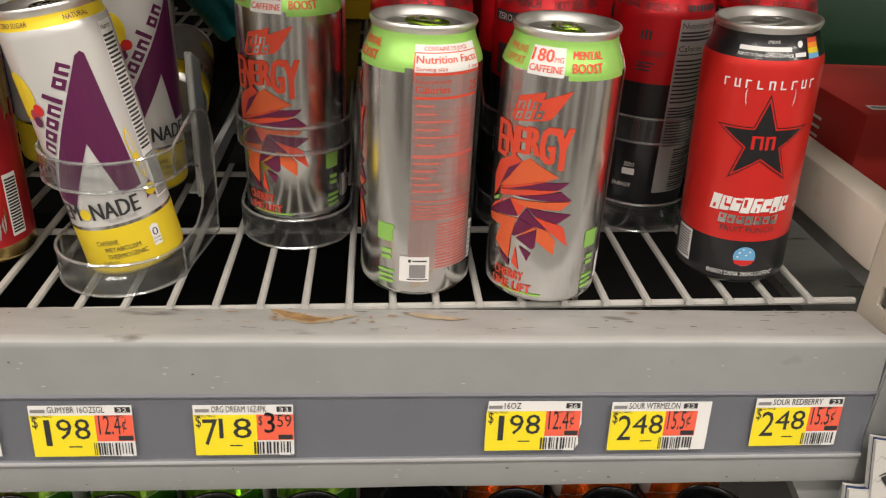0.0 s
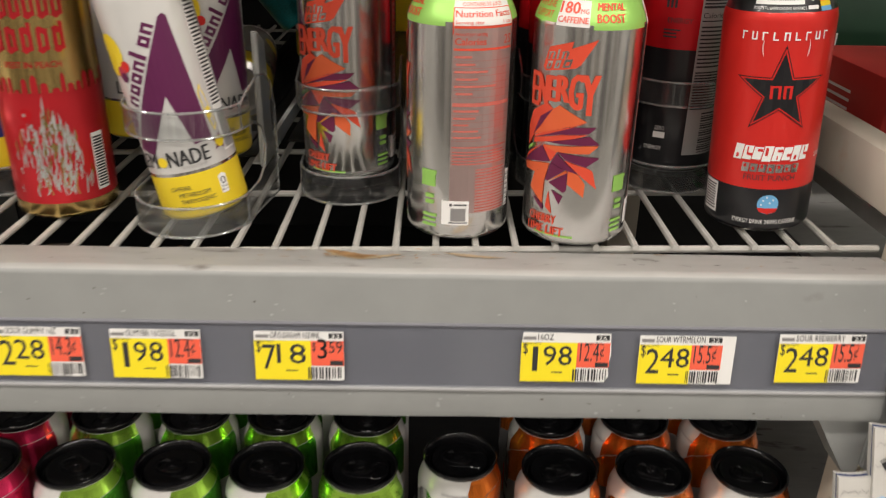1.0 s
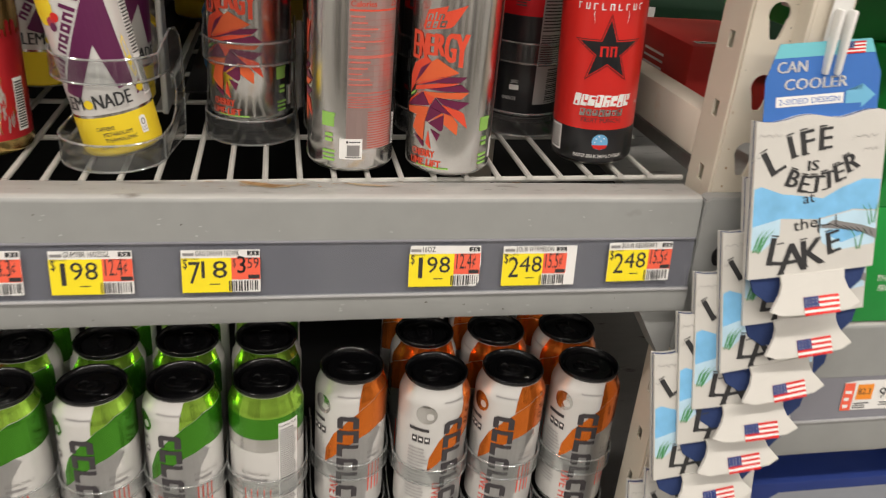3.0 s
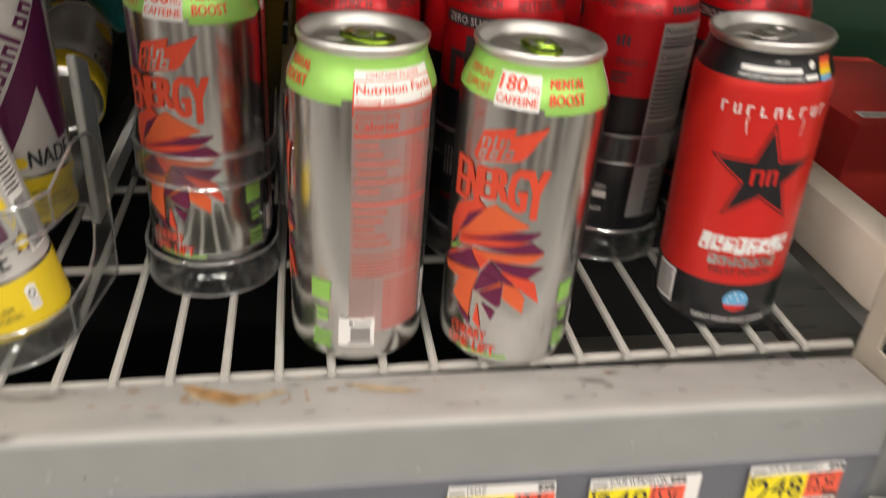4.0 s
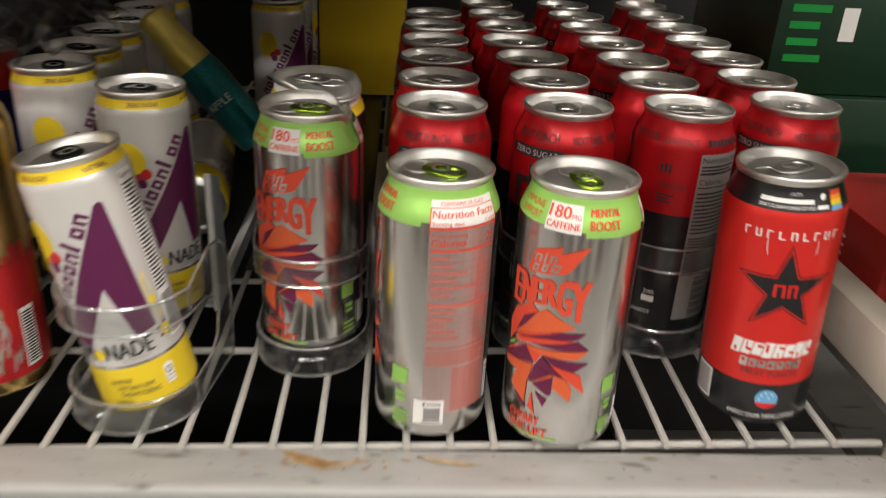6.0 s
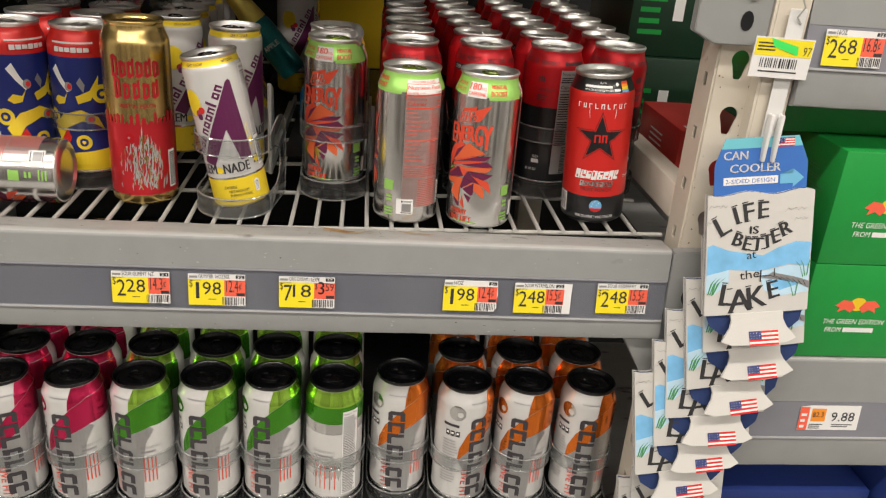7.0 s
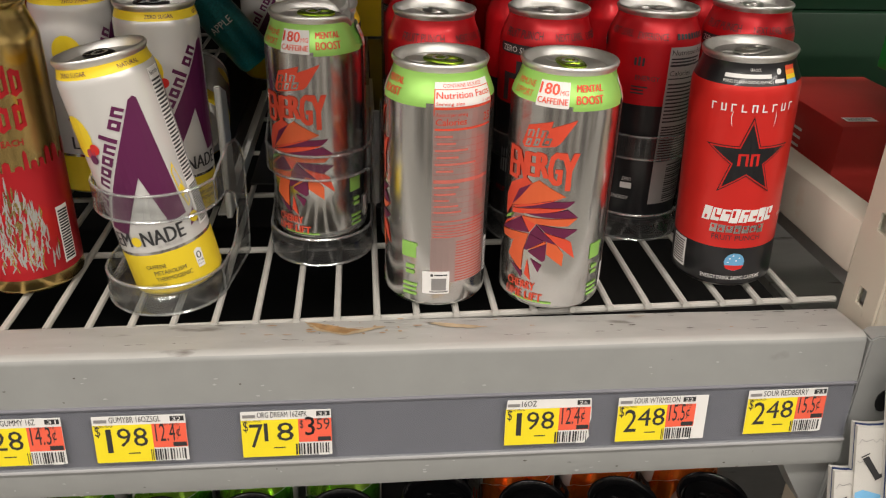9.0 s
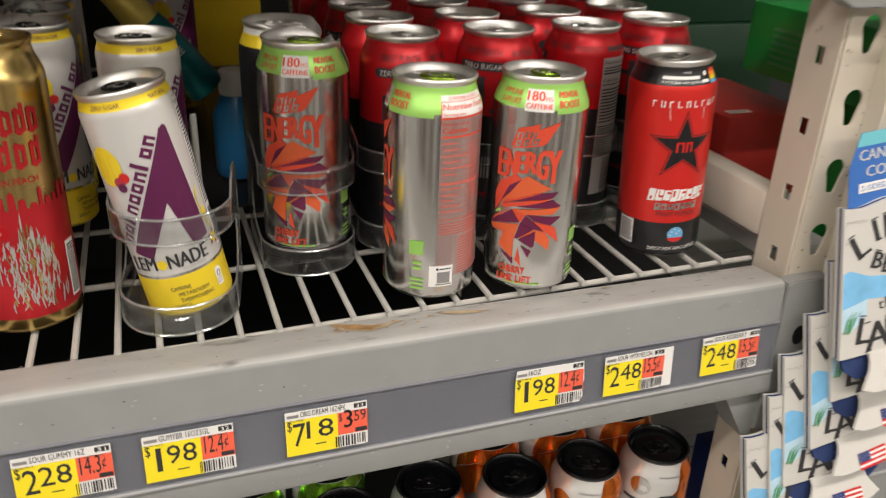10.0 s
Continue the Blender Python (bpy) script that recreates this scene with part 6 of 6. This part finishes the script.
def can_cooler(m, label, header=False):
    """A folded foam can sleeve: printed front, lining, and the notched base flap with a flag."""
    ob = thing("can_cooler", label, "can cooler", m, "can coolers on the clip strip")
    W, H = 0.106, 0.122

    def bulge(x, z):
        return -0.0035 * (1 - (2 * x / W) ** 2) * (0.4 + 0.6 * (z + H) / H)
    for name, mt, y0, y1, k in (("front_sleeve", "koozie_white", -0.0040, -0.0012, 1.0), ("lining", "koozie_navy", -0.0010, 0.0012, 0.985), ("back_sleeve", "koozie_white", 0.0014, 0.0040, 1.0)):
        bm = bmesh.new()
        n, r = 14, 9
        for side, yy in ((0, y0), (1, y1)):
            grid = [[bm.verts.new((W * k * (i / n - 0.5), yy + bulge(W * (i / n - 0.5), -H * j / r), -H * j / r - (0.002 * math.sin(i * 0.9) if j == 0 else 0))) for j in range(r + 1)] for i in range(n + 1)]
            for i in range(n):
                for j in range(r):
                    bm.faces.new((grid[i][j], grid[i][j + 1], grid[i + 1][j + 1], grid[i + 1][j]))
            if side == 0:
                keep = grid
        ring = lambda g: [g[i][0] for i in range(n + 1)] + [g[n][j] for j in range(1, r + 1)] + [g[i][r] for i in range(n - 1, -1, -1)] + [g[0][j] for j in range(r - 1, 0, -1)]
        p, q = ring(keep), ring(grid)
        for i in range(len(p)):
            j = (i + 1) % len(p)
            bm.faces.new((p[i], p[j], q[j], q[i]))
        bmesh.ops.recalc_face_normals(bm, faces=bm.faces)
        part(name, bm, mt, ob, "navy blue foam lining" if mt == "koozie_navy" else "")
    # base flap, folding forward under the front
    out = [(-0.027, -H + 0.001), (0.027, -H + 0.001), (0.0265, -H - 0.006), (0.029, -H - 0.013), (0.038, -H - 0.025), (0.028, -H - 0.029), (0.0, -H - 0.030), (-0.028, -H - 0.029), (-0.038, -H - 0.025), (-0.029, -H - 0.013), (-0.0265, -H - 0.006)]
    bm = slab(out, 0.0024, -0.0065)
    for v in bm.verts:
        v.co.y -= 0.30 * max(0.0, -H - v.co.z)
    part("base_flap", bm, "koozie_white", ob, smooth=False)
    wing = [(-0.050, -H + 0.002), (0.050, -H + 0.002), (0.046, -H - 0.012), (0.034, -H - 0.022), (-0.034, -H - 0.022), (-0.046, -H - 0.012)]
    part("inner_flap", slab(wing, 0.0022, -0.0015), "koozie_navy", ob, "navy blue inner flap", smooth=False)
    a = Art()
    a.poly([(-0.052, -0.051), (-0.047, -0.049), (-0.030, -0.056), (-0.012, -0.059), (0.003, -0.062), (0.018, -0.055), (0.036, -0.050), (0.052, -0.052), (0.052, -0.076), (0.030, -0.073), (0.0, -0.078), (-0.030, -0.075), (-0.052, -0.080)], "lake_blue", 0)
    a.poly([(-0.052, -0.080), (-0.030, -0.075), (-0.030, -0.088), (-0.044, -0.100), (-0.052, -0.098)], "lake_pale", 0)
    a.poly([(0.000, -0.079), (0.030, -0.074), (0.052, -0.077), (0.052, -0.103), (0.020, -0.105), (0.006, -0.098)], "lake_pale", 0)
    a.poly([(0.008, -0.090), (0.028, -0.084), (0.042, -0.094), (0.022, -0.099)], "lake_blue", 1)
    # the words, letter by letter along a curve
    for s, pts in (("LIFE", ((-0.0391, -0.0412, 28, 0.0205), (-0.0244, -0.0289, 18, 0.018), (-0.0165, -0.0272, 10, 0.019), (-0.0034, -0.0244, 3, 0.0175))),
                   ("BETTER", ((-0.0286, -0.0491, -20, 0.0135), (-0.0181, -0.0547, -13, 0.0135), (-0.0092, -0.0564, -4, 0.014), (0.0018, -0.0553, 8, 0.0145), (0.0129, -0.0505, 16, 0.0145), (0.0223, -0.044, 22, 0.0145))),
                   ("LAKE", ((-0.0386, -0.1108, -8, 0.023), (-0.0286, -0.1198, 5, 0.025), (-0.0087, -0.1164, 8, 0.0235), (0.0123, -0.1074, 12, 0.019)))):
        for ch, (x, z, t, h) in zip(s, pts):
            a.text(ch, x, z, h, "ink", 2, turn=t, bold=0.0007)
            for q in (0, 1):
                c, sn = math.cos(radians(t)), math.sin(radians(t))
                bx, bz = x - sn * h * q, z + c * h * q
                a.poly([(bx - 0.001 * c, bz - 0.001 * sn - 0.0004), (bx + 0.005 * c, bz + 0.005 * sn - 0.0004), (bx + 0.005 * c, bz + 0.005 * sn + 0.0006), (bx - 0.001 * c, bz - 0.001 * sn + 0.0006)], "ink", 3)
    a.text("IS", -0.0115, -0.0395, 0.0080, "ink", 2, width=0.0085, bold=0.0004)
    a.text("at", -0.0130, -0.0650, 0.0090, "ink", 2, width=0.0095, turn=6)
    a.text("the", -0.0190, -0.0860, 0.0095, "ink", 2, width=0.0200, turn=6)
    # dock, clouds, reeds
    a.poly([(0.002, -0.0850), (0.014, -0.0800), (0.040, -0.0870), (0.053, -0.0920), (0.053, -0.0990), (0.034, -0.0900)], "print_grey", 3)
    for i in range(7):
        a.poly([(0.010 + i * 0.006, -0.0825 - i * 0.0014), (0.0105 + i * 0.006, -0.0822 - i * 0.0014), (0.024 + i * 0.0042, -0.0885 - i * 0.0012), (0.0235 + i * 0.0042, -0.0888 - i * 0.0012)], "ink", 4)
    a.rect(0.0010, -0.0890, 0.0024, -0.0770, "ink", 4).rect(-0.0035, -0.0836, 0.0110, -0.0826, "ink", 4).rect(0.0150, -0.0840, 0.0160, -0.0760, "ink", 4)
    for cx, cz, w in ((-0.043, -0.014, 0.018), (0.034, -0.020, 0.022), (-0.048, -0.030, 0.010), (0.040, -0.030, 0.014)):
        for i in range(8):
            x0, x1 = cx + w * (i / 8 - 0.5), cx + w * ((i + 1) / 8 - 0.5)
            z0, z1 = cz + 0.0022 * abs(math.sin(i * 1.3)) * 1.8, cz + 0.0022 * abs(math.sin((i + 1) * 1.3)) * 1.8
            a.poly([(x0, z0), (x1, z1), (x1, z1 + 0.0005), (x0, z0 + 0.0005)], "print_grey", 1)
    for x, z, q in ((-0.051, -0.100, 1), (-0.049, -0.100, 1.3), (-0.047, -0.101, 0.8), (-0.046, -0.100, 1.5), (0.047, -0.086, -0.6), (0.049, -0.086, 0.4), (0.045, -0.087, -1.0), (0.036, -0.106, -0.9), (0.038, -0.106, 0.5)):
        a.poly([(x, z), (x + 0.0012, z), (x + 0.004 * q + 0.001, z + 0.012), (x + 0.009 * q, z + 0.018), (x + 0.003 * q, z + 0.011)], "reed", 3)
    a.lay("sleeve_print", ob, lambda u, v, k: (u, -0.0042 + bulge(u, v) - 0.00014 * k, v), 0.010)
    a = Art()
    flag(a, -0.010, -H - 0.0305, 0.030, 0.0140, 1)
    a.lay("flag_print", ob, lambda u, v, k: (u, -0.0069 - 0.30 * max(0.0, -H - v) - 0.00014 * k, v), None)
    if header:
        card = part("header_card", slab([(-0.046, -0.010), (0.046, -0.010), (0.046, 0.028), (0.036, 0.053), (-0.036, 0.053), (-0.046, 0.028)], 0.0005, 0.0), "header_blue", ob, "blue printed header card", smooth=False)
        a = Art()
        a.poly([(-0.040, 0.043), (0.040, 0.043), (0.036, 0.053), (-0.036, 0.053)], "header_teal", 0)
        a.text("CAN", -0.0375, 0.0325, 0.0085, "print_white", 2, width=0.0235, bold=0.0003).text("COOLER", -0.0310, 0.0200, 0.0085, "print_white", 2, width=0.0500, bold=0.0003)
        a.rect(-0.0370, 0.0080, 0.0170, 0.0155, "print_white", 1).text("2-SIDED DESIGN", -0.0350, 0.0096, 0.0042, "header_blue", 2, width=0.0490)
        a.poly([(0.019, 0.0070), (0.032, 0.0070), (0.032, 0.0030), (0.043, 0.0120), (0.032, 0.0210), (0.032, 0.0165), (0.019, 0.0165)], "arrow_blue", 1)
        flag(a, 0.015, 0.0430, 0.0165, 0.0085, 2)
        a.lay("card_print", card, on_front(0.0))
    return ob


can_cooler(pose(0.3530, -0.0165, 1.0750, -10, -6, 0), "white can cooler sleeve with blue lake print under a blue card", True)
plain = can_cooler(pose(0.3600, -0.0120, 1.0310, -9, -8, 0), "white can cooler sleeve with blue lake print")
for x, z, roll, turn in ((0.3490, 0.9870, -8, 3), (0.3385, 0.9480, -7, -2), (0.3305, 0.9125, -7, 1), (0.3150, 0.8750, -7, 3)):
    copy_thing(plain, pose(x, -0.0125, z, -9, roll, turn))
copy_thing(plain, pose(0.3360, -0.0140, 0.7450, -7, -4, 0))
copy_thing(plain, pose(0.3230, -0.0060, 0.7300, -7, -6, 4))

# ---- the store round the rack ----
store = thing("store_floor", "pale polished store floor", "floor", kind="structure")
part("floor_slab", boxed(-4.5, -5.2, -0.05, 4.5, 1.2, 0.0), "floor", store, smooth=False)
part("wall_slab", boxed(-4.5, -5.2, 0.0, 4.5, -5.1, 3.4), "store_wall", thing("wall_opposite", "pale wall across the aisle", "wall", kind="structure"), smooth=False)
part("wall_slab", boxed(-4.6, -5.2, 0.0, -4.5, 1.2, 3.4), "store_wall", thing("wall_west", "pale store wall", "wall", kind="structure"), smooth=False)
part("wall_slab", boxed(4.5, -5.2, 0.0, 4.6, 1.2, 3.4), "store_wall", thing("wall_east", "pale store wall", "wall", kind="structure"), smooth=False)
part("wall_slab", boxed(-4.5, 1.2, 0.0, 4.5, 1.3, 3.4), "store_wall", thing("wall_north", "pale store wall behind the rack", "wall", kind="structure"), smooth=False)
part("ceiling_slab", boxed(-4.6, -5.2, 3.4, 4.6, 1.3, 3.45), "ceiling", thing("ceiling", "pale store ceiling", "ceiling", kind="structure"), smooth=False)
part("left_panel", boxed(-0.80, 0.05, 0.0, -0.76, 0.95, 1.75), "grey_paint", thing("rack_side", "grey panel closing the rack's far side", "rack side", kind="structure"), smooth=False)
# unseen slabs across the aisle, added behind the camera to streak the cans' reflections
facing = thing("facing_rack", "unseen row of plain slabs across the aisle, added for reflections", "rack", kind="structure")
x, k = -3.2, 0
rnd = random.Random(21)
while x < 3.2:
    w = rnd.uniform(0.10, 0.34)
    part("goods_face", boxed(x, -2.30, 0.05, x + w - 0.01, -2.05 - 0.05 * (k % 3), rnd.uniform(1.65, 1.9)), ("goods_dark", "goods_pale", "goods_mid", "goods_dark", "goods_mid", "goods_pale", "goods_dark")[k % 7], facing, smooth=False)
    x, k = x + w, k + 1
